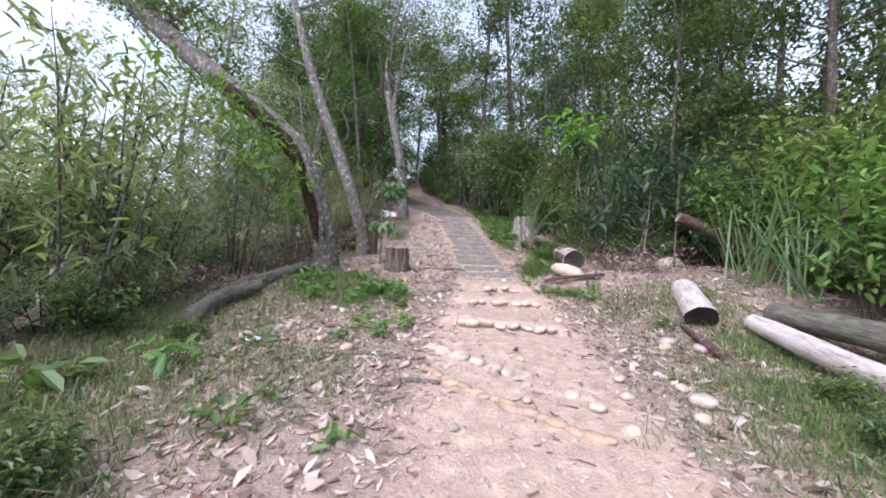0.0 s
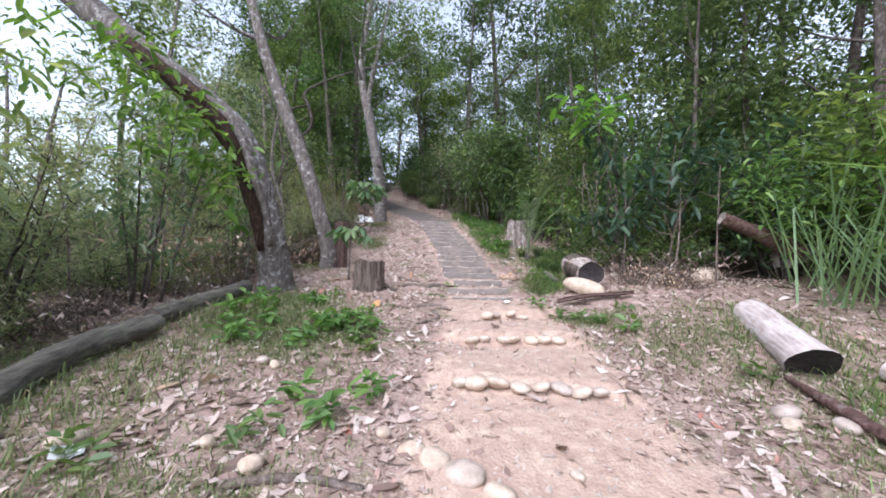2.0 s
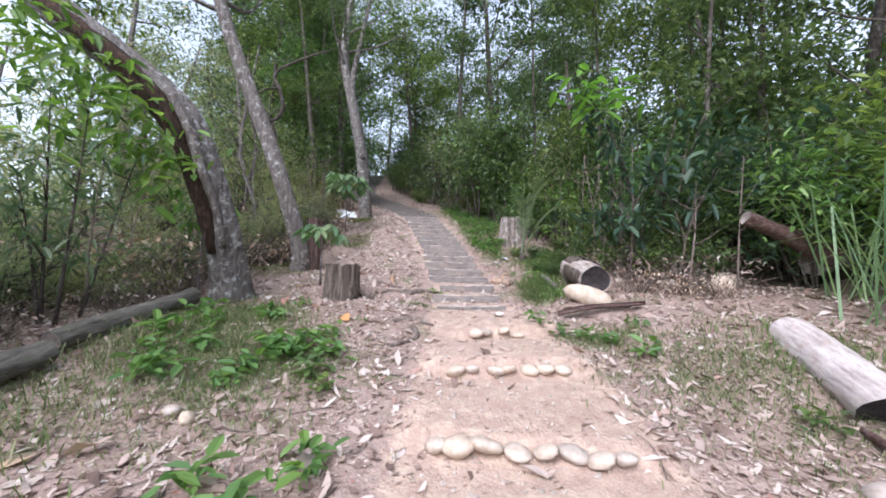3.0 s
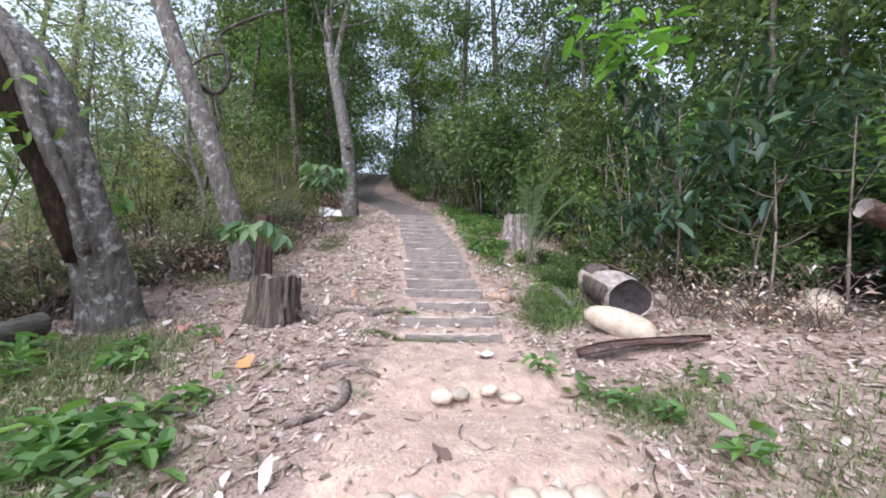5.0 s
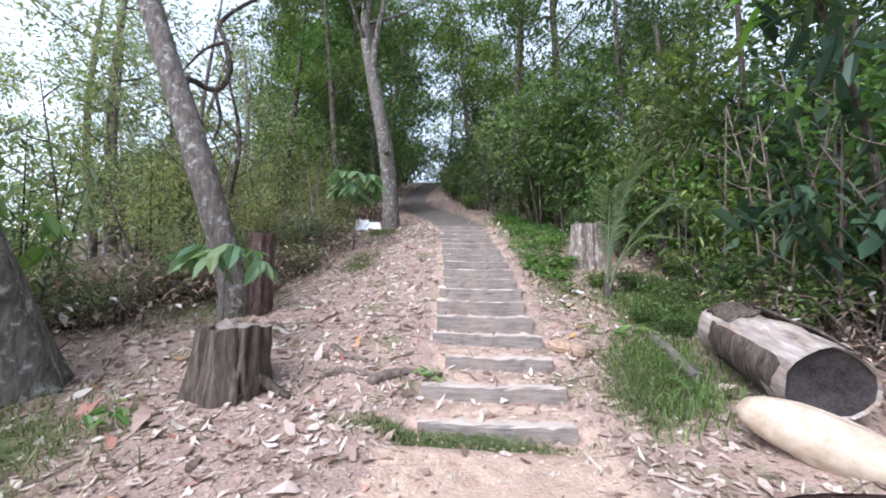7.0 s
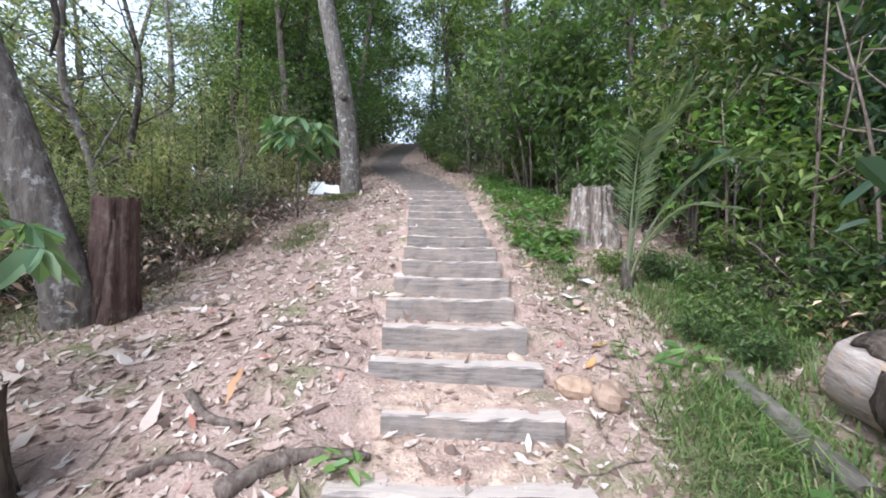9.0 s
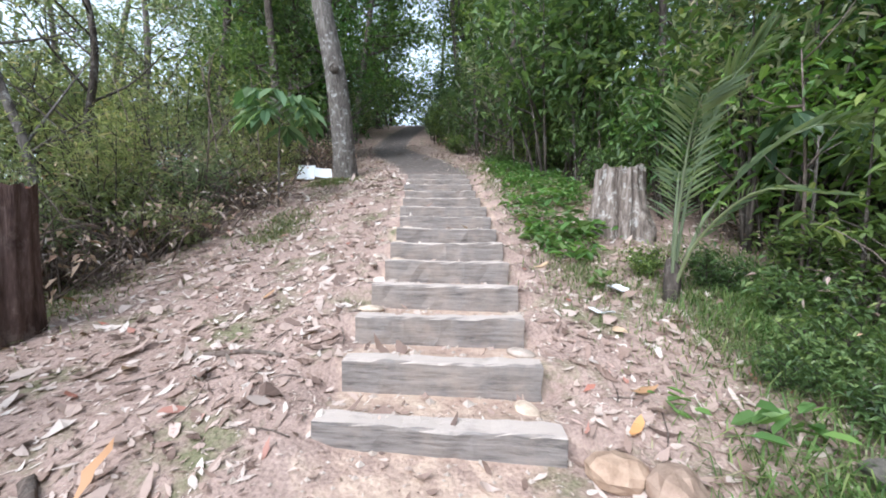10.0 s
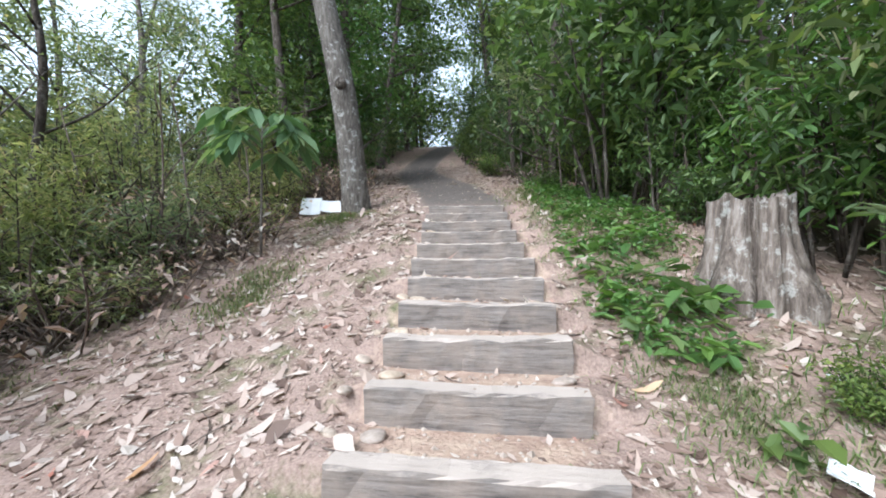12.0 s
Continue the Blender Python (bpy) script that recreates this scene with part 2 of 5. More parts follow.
def mesh_object(name, verts, faces, material, parent=None, label="", smooth=True, extra=()):
    me = bpy.data.meshes.new(name)
    me.from_pydata([tuple(v) for v in verts] if not isinstance(verts, np.ndarray) else verts.tolist(), [], faces if isinstance(faces, list) else faces.tolist())
    me.materials.append(material)
    for m in extra:
        me.materials.append(m)
    me.polygons.foreach_set("use_smooth", [smooth] * len(me.polygons))
    me.update()
    ob = new(name, me)
    if parent is not None:
        ob.parent = parent
    if label:
        ob["label"] = label
    return ob


def empty(name, at=(0, 0, 0)):
    ob = new(name)
    ob.empty_display_size = 0.1
    ob.location = at
    return ob


def smooth_line(points, n):
    """n points along a Catmull-Rom curve; the points carry any number of values."""
    p = np.array(points, float)
    p = np.vstack([2 * p[0] - p[1], p, 2 * p[-1] - p[-2]])
    out = []
    for s in np.linspace(0, len(points) - 1, n):
        i = min(int(s), len(points) - 2)
        u = s - i
        a, b, c, d = p[i], p[i + 1], p[i + 2], p[i + 3]
        out.append(0.5 * (2 * b + (c - a) * u + (2 * a - 5 * b + 4 * c - d) * u * u + (3 * b - a - 3 * c + d) * u ** 3))
    return np.array(out)


def tube(points, n=12, sides=8, rough=0.0, seed=0, capped=True, lobes=0.0):
    """A limb along points (x, y, z, radius) with an uneven skin. Returns verts, faces."""
    pr = smooth_line(points, n)
    r = np.random.default_rng(seed)
    ph = r.uniform(0, 6.28, 4)
    verts, faces = [], []
    prev = None
    for k in range(n):
        c, rad = Vector(pr[k, :3]), max(pr[k, 3], 0.001)
        d = Vector(pr[min(k + 1, n - 1), :3] - pr[max(k - 1, 0), :3]).normalized()
        ref = prev if prev is not None else (Vector((1, 0, 0)) if abs(d.x) < 0.8 else Vector((0, 1, 0)))
        u = (ref - d * ref.dot(d)).normalized()
        prev = u
        w = d.cross(u)
        for s in range(sides):
            a = 2 * math.pi * s / sides
            q = 1 + rough * (math.sin(2 * a + ph[0] + k * 0.5) * 0.5 + math.sin(3 * a + ph[1] - k * 0.35) * 0.4 + r.uniform(-0.5, 0.5))
            q += lobes * max(0, math.sin(5 * a + ph[2])) * (1 - k / n) ** 2
            verts.append(c + (u * math.cos(a) + w * math.sin(a)) * rad * q)
    for k in range(n - 1):
        for s in range(sides):
            t = (s + 1) % sides
            faces.append((k * sides + s, k * sides + t, (k + 1) * sides + t, (k + 1) * sides + s))
    if capped:
        faces.append(tuple(range(sides - 1, -1, -1)))
        faces.append(tuple(range((n - 1) * sides, n * sides)))
    return verts, faces


def joined(pieces):
    verts, faces = [], []
    for v, f in pieces:
        o = len(verts)
        verts.extend(v)
        faces.extend([tuple(i + o for i in q) for q in f])
    return verts, faces


def leaf_cloud(pos, size, ratio, droop=0.3, r=rng, fold=0.25, out_dir=None, spread=1.0):
    """Folded leaves, four corners each: base, two shoulders, tip."""
    n = len(pos)
    ang = r.uniform(0, 2 * math.pi, n)
    el = r.normal(-droop, 0.36, n)
    d = np.stack([np.cos(ang) * np.cos(el), np.sin(ang) * np.cos(el), np.sin(el)], 1)
    if out_dir is not None:
        d = d * spread + out_dir
        d /= np.linalg.norm(d, axis=1, keepdims=True) + 1e-9
    up = np.tile([0.0, 0.0, 1.0], (n, 1)) + r.normal(0, 0.3, (n, 3))
    side = np.cross(d, up)
    side /= np.linalg.norm(side, axis=1, keepdims=True) + 1e-9
    nor = np.cross(side, d)
    L = size * r.uniform(0.65, 1.35, n)
    W = L * ratio * r.uniform(0.8, 1.2, n)
    L, W = L[:, None], W[:, None]
    b = pos
    tip = pos + d * L - np.array([0, 0, 1]) * L * 0.12
    mid = pos + d * L * 0.45
    s1 = mid + side * W * 0.5 + nor * W * fold
    s2 = mid - side * W * 0.5 + nor * W * fold
    verts = np.stack([b, s1, tip, s2], 1).reshape(-1, 3)
    i = np.arange(n)[:, None] * 4
    faces = np.concatenate([i + np.array([[0, 1, 2]]), i + np.array([[0, 2, 3]])], 0)
    return verts, faces


def broad_cloud(pos, size, ratio, droop=0.3, r=rng, fold=0.2, out_dir=None, spread=1.0):
    """Broader leaves: two curved halves that meet in a folded midrib."""
    v, f = leaf_cloud(pos, size, ratio, droop, r, fold, out_dir, spread)
    v = v.reshape(-1, 4, 3)
    base, s1, tip, s2 = v[:, 0], v[:, 1], v[:, 2], v[:, 3]
    mid = base * 0.55 + tip * 0.45
    sag = np.array([0, 0, 0.06]) * np.linalg.norm(tip - base, axis=1, keepdims=True)
    ring = [base, base + (s1 - base) * 0.75 - (mid - base) * 0.25, s1 + (tip - mid) * 0.42 - (s1 - mid) * 0.22 - sag * 0.4, tip - sag, s2 + (tip - mid) * 0.42 - (s2 - mid) * 0.22 - sag * 0.4, base + (s2 - base) * 0.75 - (mid - base) * 0.25]
    n = len(v)
    i = np.arange(n)[:, None] * 6
    return np.stack(ring, 1).reshape(-1, 3), np.concatenate([i + np.array([[0, 1, 2, 3]]), i + np.array([[0, 3, 4, 5]])], 0)


def litter_cloud(pos, size, r, slope=0.0, narrow=(0.16, 0.62)):
    """Fallen leaves lying about: pointed outlines, each curled, twisted and folded a little along its rib."""
    n = len(pos)
    out = np.array([(0, 0), (0.2, 0.3), (0.5, 0.44), (0.8, 0.24), (1.08, 0.0), (0.78, -0.26), (0.5, -0.44), (0.2, -0.28)])
    ang = r.uniform(0, 2 * math.pi, n)
    w = r.uniform(narrow[0], narrow[1], n)
    L = size
    u = out[None, :, 0] - 0.5 + r.normal(0, 0.05, (n, 8))
    q = out[None, :, 1] * w[:, None] + r.normal(0, 0.03, (n, 8))
    q += (r.normal(0, 0.28, n) * w)[:, None] * (u ** 2 - 0.12)
    x = (u * np.cos(ang)[:, None] - q * np.sin(ang)[:, None]) * L[:, None]
    y = (u * np.sin(ang)[:, None] + q * np.cos(ang)[:, None]) * L[:, None]
    curl = r.uniform(-0.25, 0.8, n)[:, None] * u ** 2 + r.uniform(-0.3, 1.6, n)[:, None] * q ** 2 / (0.15 + w[:, None])
    twist = r.normal(0, 0.8, n)[:, None] * u * q
    tilt = r.normal(0, 0.22, n)[:, None] * u + r.normal(0, 0.3, n)[:, None] * q
    z = (curl + twist + tilt) * L[:, None]
    z -= z.min(1, keepdims=True)
    z += np.reshape(slope, (-1, 1)) * y
    verts = np.stack([pos[:, 0:1] + x, pos[:, 1:2] + y, pos[:, 2:3] + z], 2).reshape(-1, 3)
    i = np.arange(n)[:, None] * 8
    faces = np.concatenate([i + np.array([q]) for q in ((0, 1, 7, 7), (1, 2, 6, 7), (2, 3, 5, 6), (3, 4, 5, 5))], 0)
    return verts, [tuple(dict.fromkeys(f)) for f in faces.tolist()]

# ---------------------------------------------------------------- the lie of the land
PROFILE = [(-60, -7.0), (-10, -1.4), (0, 0.0), (4, 0.5), (5, 0.66), (7.7, 1.12), (8.6, 1.22), (10, 1.6), (11, 1.9), (12, 2.2), (13, 2.53),
           (14, 2.98), (15.4, 3.47), (16.4, 3.75), (20, 4.7), (25, 6.05), (26.5, 6.45), (30, 7.75), (34, 9.25), (37, 10.1), (42, 10.3), (70, 9.0), (600, -15)]


def spline(knots, y):
    """Smooth (Catmull-Rom by slopes) interpolation through knots."""
    if y <= knots[0][0]:
        return knots[0][1]
    for i in range(len(knots) - 1):
        (y0, v0), (y1, v1) = knots[i], knots[i + 1]
        if y <= y1:
            h = y1 - y0
            sl = (v1 - v0) / h
            m0 = sl if i == 0 else 0.5 * (sl + (v0 - knots[i - 1][1]) / (y0 - knots[i - 1][0]))
            m1 = sl if i + 2 >= len(knots) else 0.5 * (sl + (knots[i + 2][1] - v1) / (knots[i + 2][0] - y1))
            u = (y - y0) / h
            return ((2 * u ** 3 - 3 * u ** 2 + 1) * v0 + (u ** 3 - 2 * u ** 2 + u) * h * m0
                    + (3 * u ** 2 - 2 * u ** 3) * v1 + (u ** 3 - u ** 2) * h * m1)
    return knots[-1][1]


def ramp(a, b, v):
    u = min(1.0, max(0.0, (v - a) / (b - a)))
    return u * u * (3 - 2 * u)


def lie(x, y):
    """Height of the bare hillside."""
    z = spline(PROFILE, y)
    if x < 0.9:
        z -= 0.13 * min(0.9 - x, 2.6) * ramp(9.5, 12.5, y) * (1 - 0.6 * ramp(15, 22, y))
    if x < -4:
        z -= 0.2 * (min(-4 - x, 40)) * ramp(-4, -9, x)
    if x > 3.6:
        z += 0.1 * min(x - 3.6, 14) * ramp(3.6, 6, x)
    if x > 2.6:
        z += 0.17 * min(x - 2.6, 1.9) * ramp(2.4, 3.2, x) * ramp(4, 6, y) * (1 - ramp(9.6, 12, y))
    z += 0.13 * math.exp(-((x - 3.5) ** 2 + (y - 8.5) ** 2) / 0.7)
    return z

# ---------------------------------------------------------------- ground
STEP_COUNT = 17


def step_at(i):
    """Front edge and top of the i-th timber step, counted from 0."""
    y = 8.74 + 0.4275 * i
    z = 1.224 + 0.147 * i if i <= 8 else 2.4 + 0.143 * (i - 8)
    return y, z


def step_sides(i):
    drift = 0.042 * max(0, i - 8.5)
    left = (1.06, 1.04, 1.21, 1.06, 1.07)[i] if i < 5 else 1.05 + 0.015 * math.sin(i * 2.1) - drift
    right = (2.16, 2.2, 2.18, 2.17, 2.16)[i] if i < 5 else 2.13 + 0.015 * math.sin(i * 1.3) - drift
    return left, right


PATH = [(-40, 1.0), (0, 0.75), (2.4, 0.85), (4.5, 1.15), (6.6, 1.5), (8.6, 1.6), (12, 1.58), (15, 1.4), (16.5, 1.1), (18.5, 0.55), (22, -0.6), (25.5, -1.3), (28, -1.55),
        (31, -1.4), (36, -0.9), (45, 0.5), (600, 5)]
PATH_HALF = [(-40, 0.9), (0, 0.9), (4.5, 0.95), (6.6, 0.9), (8.3, 0.75), (10, 0.62), (15, 0.68), (20, 0.72), (600, 0.8)]


def relief(x, y):
    """Lumps of the trodden and untrodden ground."""
    p = Vector((x, y, 0))
    return 0.05 * noise.noise(p * 0.9) + 0.025 * noise.noise(p * 2.6) + 0.012 * noise.noise(p * 7.0)


def surface_z(x, y):
    """The ground as it lies, with treads behind the timbers and low stone ledges."""
    z = lie(x, y)
    px, half = spline(PATH, y), spline(PATH_HALF, y)
    off = abs(x - px) / half
    z += relief(x, y) * (0.45 + 0.55 * ramp(0.6, 1.5, off))
    # ledges held by stone rows across the path
    for y0, x0, x1, h, sl in ((5.0, 0.5, 1.9, 0.07, -0.17), (6.15, 0.8, 2.1, 0.09, 0.0), (7.2, 1.2, 2.5, 0.09, 0.2)):
        front = y0 + sl * (x - 0.5 * (x0 + x1))
        inside = ramp(x0 - 0.4, x0 + 0.1, x) * (1 - ramp(x1 - 0.1, x1 + 0.4, x))
        z += inside * h * (ramp(front - 0.03, front + 0.03, y) * (1 - ramp(front, front + 1.1, y)) - 0.35 * ramp(front - 0.5, front, y) * (1 - ramp(front - 0.02, front + 0.02, y)))
    # the stairs
    first, last = step_at(0)[0], step_at(STEP_COUNT - 1)[0] + 0.5
    if first - 0.3 < y < last:
        i = -1
        while i + 1 < STEP_COUNT and step_at(i + 1)[0] + 0.06 <= y:
            i += 1
        if i >= 0:
            y0, z0 = step_at(i)
            y1 = step_at(i + 1)[0]
            u = min(1, max(0, (y - y0) / (y1 - y0)))
            tread = z0 - 0.012 + (0.035 if i < 3 else -0.03) * u + 0.25 * relief(x, y)
            a, b = step_sides(i)
        else:
            tread = min(z, step_at(0)[1] - 0.11)
            a, b = step_sides(0)
        w = ramp(a - 0.3, a + 0.02, x) * (1 - ramp(b - 0.02, b + 0.3, x))
        if y > last - 0.5:
            w *= 1 - ramp(last - 0.5, last, y)
        z += (tread - z) * w
    return z


def trodden(x, y):
    px, half = spline(PATH, y), spline(PATH_HALF, y)
    t = 1 - ramp(0.55, 1.35, abs(x - px) / half)
    return t * (1 - 0.9 * ramp(13.5, 16, y)) * (1 - 0.45 * ramp(8.6, 9.1, y) * (1 - 0.5 * ramp(9.8, 10.6, y)))


def edge_right(y):
    return spline([(-20, 5.6), (3, 5.8), (7, 5.4), (9, 4.6), (11, 4.4), (13, 4.45), (15, 3.6), (18, 2.6), (22, 1.6), (26, 0.7), (30, 0.4), (36, 0.9), (60, 3)], y)


def edge_left(y):
    return spline([(-20, -4.6), (3, -4.4), (6, -3.5), (9, -3.0), (10.5, -2.7), (12.5, -2.1), (14.5, -1.7), (16, -2.1), (18, -1.9), (22, -2.4), (26, -3.2), (30, -3.4), (36, -2.6), (60, -1)], y)


def axis(parts):
    out = []
    for a, b, step in parts:
        out.extend(np.arange(a, b - 1e-6, step))
    return out + [parts[-1][1]]


gx = axis([(-400, -60, 40), (-60, -12, 4), (-12, -4, 0.5), (-4, -1.5, 0.14), (-1.5, 4.2, 0.07), (4.2, 7, 0.2), (7, 16, 0.75), (16, 60, 4), (60, 400, 40)])
gy = axis([(-300, -40, 26), (-40, -4, 3), (-4, 0.4, 0.3), (0.4, 8.5, 0.07), (8.5, 16.2, 0.045), (16.2, 22, 0.15), (22, 45, 0.6), (45, 100, 5), (100, 600, 50)])
gverts = [(x, y, surface_z(x, y)) for y in gy for x in gx]
nx = len(gx)
gfaces = [(j * nx + i, j * nx + i + 1, (j + 1) * nx + i + 1, (j + 1) * nx + i) for j in range(len(gy) - 1) for i in range(nx - 1)]
ground = mesh_object("ground", gverts, gfaces, EARTH)
layer = ground.data.attributes.new("trod", "FLOAT", "POINT")
layer.data.foreach_set("value", [trodden(x, y) for x, y, z in gverts])
layer = ground.data.attributes.new("shaded_duff", "FLOAT", "POINT")
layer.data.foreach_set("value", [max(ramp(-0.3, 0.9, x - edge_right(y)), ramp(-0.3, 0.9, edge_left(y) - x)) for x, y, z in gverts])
# mask of the grey upper path with its shade in the colour
layer = ground.data.attributes.new("shaded_grit", "FLOAT", "POINT")
layer.data.foreach_set("value", [ramp(15.2, 16.2, y) * (1 - ramp(0.75, 1.15, abs(x - spline(PATH, y)) / spline(PATH_HALF, y))) for x, y, z in gverts])
tagged(ground, "sloping forest floor of pink clay, litter and trodden path", "ground", kind="structure")

# ---------------------------------------------------------------- timber stairs


def timber(width, seed):
    """One sleeper, front face at y=0, top at z=0, with worn edges."""
    r = np.random.default_rng(seed)
    nxs = 15
    h, d, e = 0.24, 0.13, 0.012
    ring = [(0, -h), (0, -h * 0.55), (0.0, -e), (e, 0), (d - e, 0.0), (d, -e), (d, -h)]
    verts, faces = [], []
    xs = np.linspace(-width / 2, width / 2, nxs)
    wob = r.normal(0, 0.0035, (nxs, len(ring), 2))
    bow = 0.012 * r.normal()
    for k, x in enumerate(xs):
        endcut = 0.012 * r.uniform(-1, 1) if k in (0, nxs - 1) else 0
        worn = 0.012 * max(0, 1 - (x / (0.3 * width)) ** 2) * r.uniform(0.3, 1)
        for q, (yy, zz) in enumerate(ring):
            top = worn if q in (2, 3, 4) else 0
            verts.append((x + endcut * (q % 2), yy + wob[k, q, 0] + bow * (x / width), zz + wob[k, q, 1] - top))
    m = len(ring)
    for k in range(nxs - 1):
        for q in range(m - 1):
            faces.append((k * m + q, (k + 1) * m + q, (k + 1) * m + q + 1, k * m + q + 1))
    faces.append(tuple(range(m)))
    faces.append(tuple(range(nxs * m - 1, (nxs - 1) * m - 1, -1)))
    return verts, faces


stairs = empty("timber_stairs", (1.58, 8.75, 1.0))
tagged(stairs, "hillside stairs of weathered grey timber sleepers with earth treads", "stairs")
for i in range(STEP_COUNT):
    a, b = step_sides(i)
    y, z = step_at(i)
    v, f = timber(b - a, 100 + i)
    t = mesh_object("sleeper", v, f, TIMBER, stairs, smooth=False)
    t.matrix_basis = pose((a + b) / 2 - 1.58, y - 8.75, z - 1.0, random.uniform(-1.5, 1.5), random.uniform(-1.8, -0.6), (-1.5 if i < 5 else 0) + random.uniform(-1, 1))

# ---------------------------------------------------------------- stones


def pebble(seed, sx, sy, sz, cuts=12, rings=8, lump=0.3):
    r = np.random.default_rng(seed)
    ax = [Vector(r.normal(size=3)).normalized() for _ in range(5)]
    am = r.uniform(-lump, lump, 5)
    verts, faces = [], []
    verts.append((0, 0, sz))
    for k in range(1, rings):
        th = math.pi * k / rings
        for s in range(cuts):
            ph = 2 * math.pi * s / cuts
            n = Vector((math.sin(th) * math.cos(ph), math.sin(th) * math.sin(ph), math.cos(th)))
            q = 1 + sum(a * max(0, n.dot(b)) for a, b in zip(am, ax))
            q += 0.16 * noise.noise(n * 1.7 + Vector((seed * 3.7, 0, 0))) + 0.06 * noise.noise(n * 4.5 + Vector((0, seed * 2.3, 0)))
            verts.append((n.x * sx * q, n.y * sy * q, n.z * sz * q))
    verts.append((0, 0, -sz))
    for s in range(cuts):
        t = (s + 1) % cuts
        faces.append((0, 1 + s, 1 + t))
        for k in range(rings - 2):
            faces.append((1 + k * cuts + s, 1 + (k + 1) * cuts + s, 1 + (k + 1) * cuts + t, 1 + k * cuts + t))
        faces.append((1 + (rings - 2) * cuts + s, len(verts) - 1, 1 + (rings - 2) * cuts + t))
    return verts, faces


cobble_meshes = []
for k in range(7):
    v, f = pebble(40 + k, 0.098, 0.08, 0.056)
    ob = mesh_object("cobble", v, f, COBBLE)
    cobble_meshes.append(ob.data)
    bpy.data.objects.remove(ob)


clay_meshes = []
for k in range(5):
    v, f = pebble(60 + k, 0.125, 0.066, 0.05)
    ob = mesh_object("cobble", v, f, CLAY_STONE)
    clay_meshes.append(ob.data)
    bpy.data.objects.remove(ob)


def lay_cobble(x, y, size, label, group, sink=0.35, turn=None, flat=1.0, lift=None, kinds=cobble_meshes):
    ob = new("cobble", random.choice(kinds))
    ob.matrix_basis = pose(x, y, (surface_z(x, y) if lift is None else lift) + 0.068 * size * flat * (1 - 2 * sink), random.uniform(-12, 12), random.uniform(-12, 12), random.uniform(0, 180) if turn is None else turn) @ Matrix.Diagonal((size, size, size * flat, 1))
    tagged(ob, label, "stone", group)
    return ob


def ledge_row(count, x0, x1, front, slant, s0, s1, sink, label, group):
    """Cobbles set shoulder to shoulder along the front of a ledge."""
    for k in range(count):
        x = x0 + (x1 - x0) * k / (count - 1) + random.uniform(-0.02, 0.02)
        y = front + slant * (x - 0.5 * (x0 + x1)) - 0.03 + random.uniform(-0.02, 0.02)
        lay_cobble(x, y, random.uniform(s0, s1), label, group, sink, random.uniform(-40, 40), random.uniform(0.75, 1.0), surface_z(x, y + 0.07) - 0.055)


ledge_row(8, 0.62, 1.75, 5.0, -0.17, 0.75, 1.2, 0.5, "rounded pale cobble half sunk across the clay path", "stone row across the path")
ledge_row(7, 0.9, 1.95, 6.15, 0.0, 0.75, 1.1, 0.78, "flat clay-coated cobble at a low path ledge", "cobbles of the middle ledge")
ledge_row(4, 1.3, 1.82, 7.13, 0.12, 0.8, 1.0, 0.42, "small tan cobble set in the upper path ledge", "cobbles of the upper ledge")
for k in range(21):
    u = k / 20
    lay_cobble(0.13 + 1.15 * u + random.uniform(-0.025, 0.025), 3.64 - 1.14 * u - 0.1 * math.sin(u * 3.1) + random.uniform(-0.03, 0.03), random.uniform(0.5, 0.95), "smooth clay-coated cobble in a slanting row over the path", "slanting stone row", 0.5, -45 + random.uniform(-14, 14), kinds=clay_meshes)
for x, y, s in ((0.2, 4.2, 0.9), (0.33, 4.1, 1.1), (0.5, 3.94, 1.25), (0.64, 3.8, 1.0), (0.76, 3.66, 1.15), (0.9, 3.55, 0.9), (1.06, 3.5, 0.8), (0.98, 3.3, 0.7), (1.3, 3.15, 0.75), (1.5, 2.6, 0.8)):
    lay_cobble(x, y, s, "pale rounded cobble bedded in the clay path", "stone arc on the path", 0.55)
for x, y, s in ((0.05, 4.35, 0.8), (-1.72, 4.3, 1.2), (-0.95, 4.25, 0.8), (-0.66, 4.05, 1.0), (1.75, 3.1, 0.9), (1.9, 3.5, 0.8), (1.1, 3.9, 0.6), (2.3, 3.0, 1.2),
                (2.15, 2.75, 1.0), (3.0, 4.5, 1.3), (3.3, 4.3, 1.2), (2.9, 4.35, 0.9), (0.9, 3.0, 0.7), (1.4, 2.9, 0.8), (0.3, 2.6, 0.6), (-1.1, 5.5, 0.9), (-0.95, 5.42, 0.8), (2.35, 3.3, 0.7)):
    lay_cobble(x, y, s * 0.8, "loose rounded pale stone lying on the ground", "loose stones", 0.3)

for i in range(3, STEP_COUNT):
    a, b = step_sides(i)
    y, z = step_at(i)
    for x in ((a + 0.08, b - 0.09) if i % 2 else (a + 0.1,)) if i > 4 else (b - 0.1,):
        s = random.uniform(0.6, 1.0)
        lay_cobble(x + random.uniform(-0.05, 0.05), y + random.uniform(0.2, 0.3), s, "pale clay-dusted stone wedged behind a timber step", "stones on the stairs", 0.38, None, 0.6)
for k in range(22):
    y = 11.6 + 0.2 * k
    lay_cobble(step_sides(min(16, max(0, int((y - 8.74) / 0.4275))))[0] - 0.1 + random.uniform(-0.03, 0.03), y, random.uniform(0.35, 0.65), "small dark stone edging the timber stairs", "edging stones of the stairs", 0.5, None, 0.7)

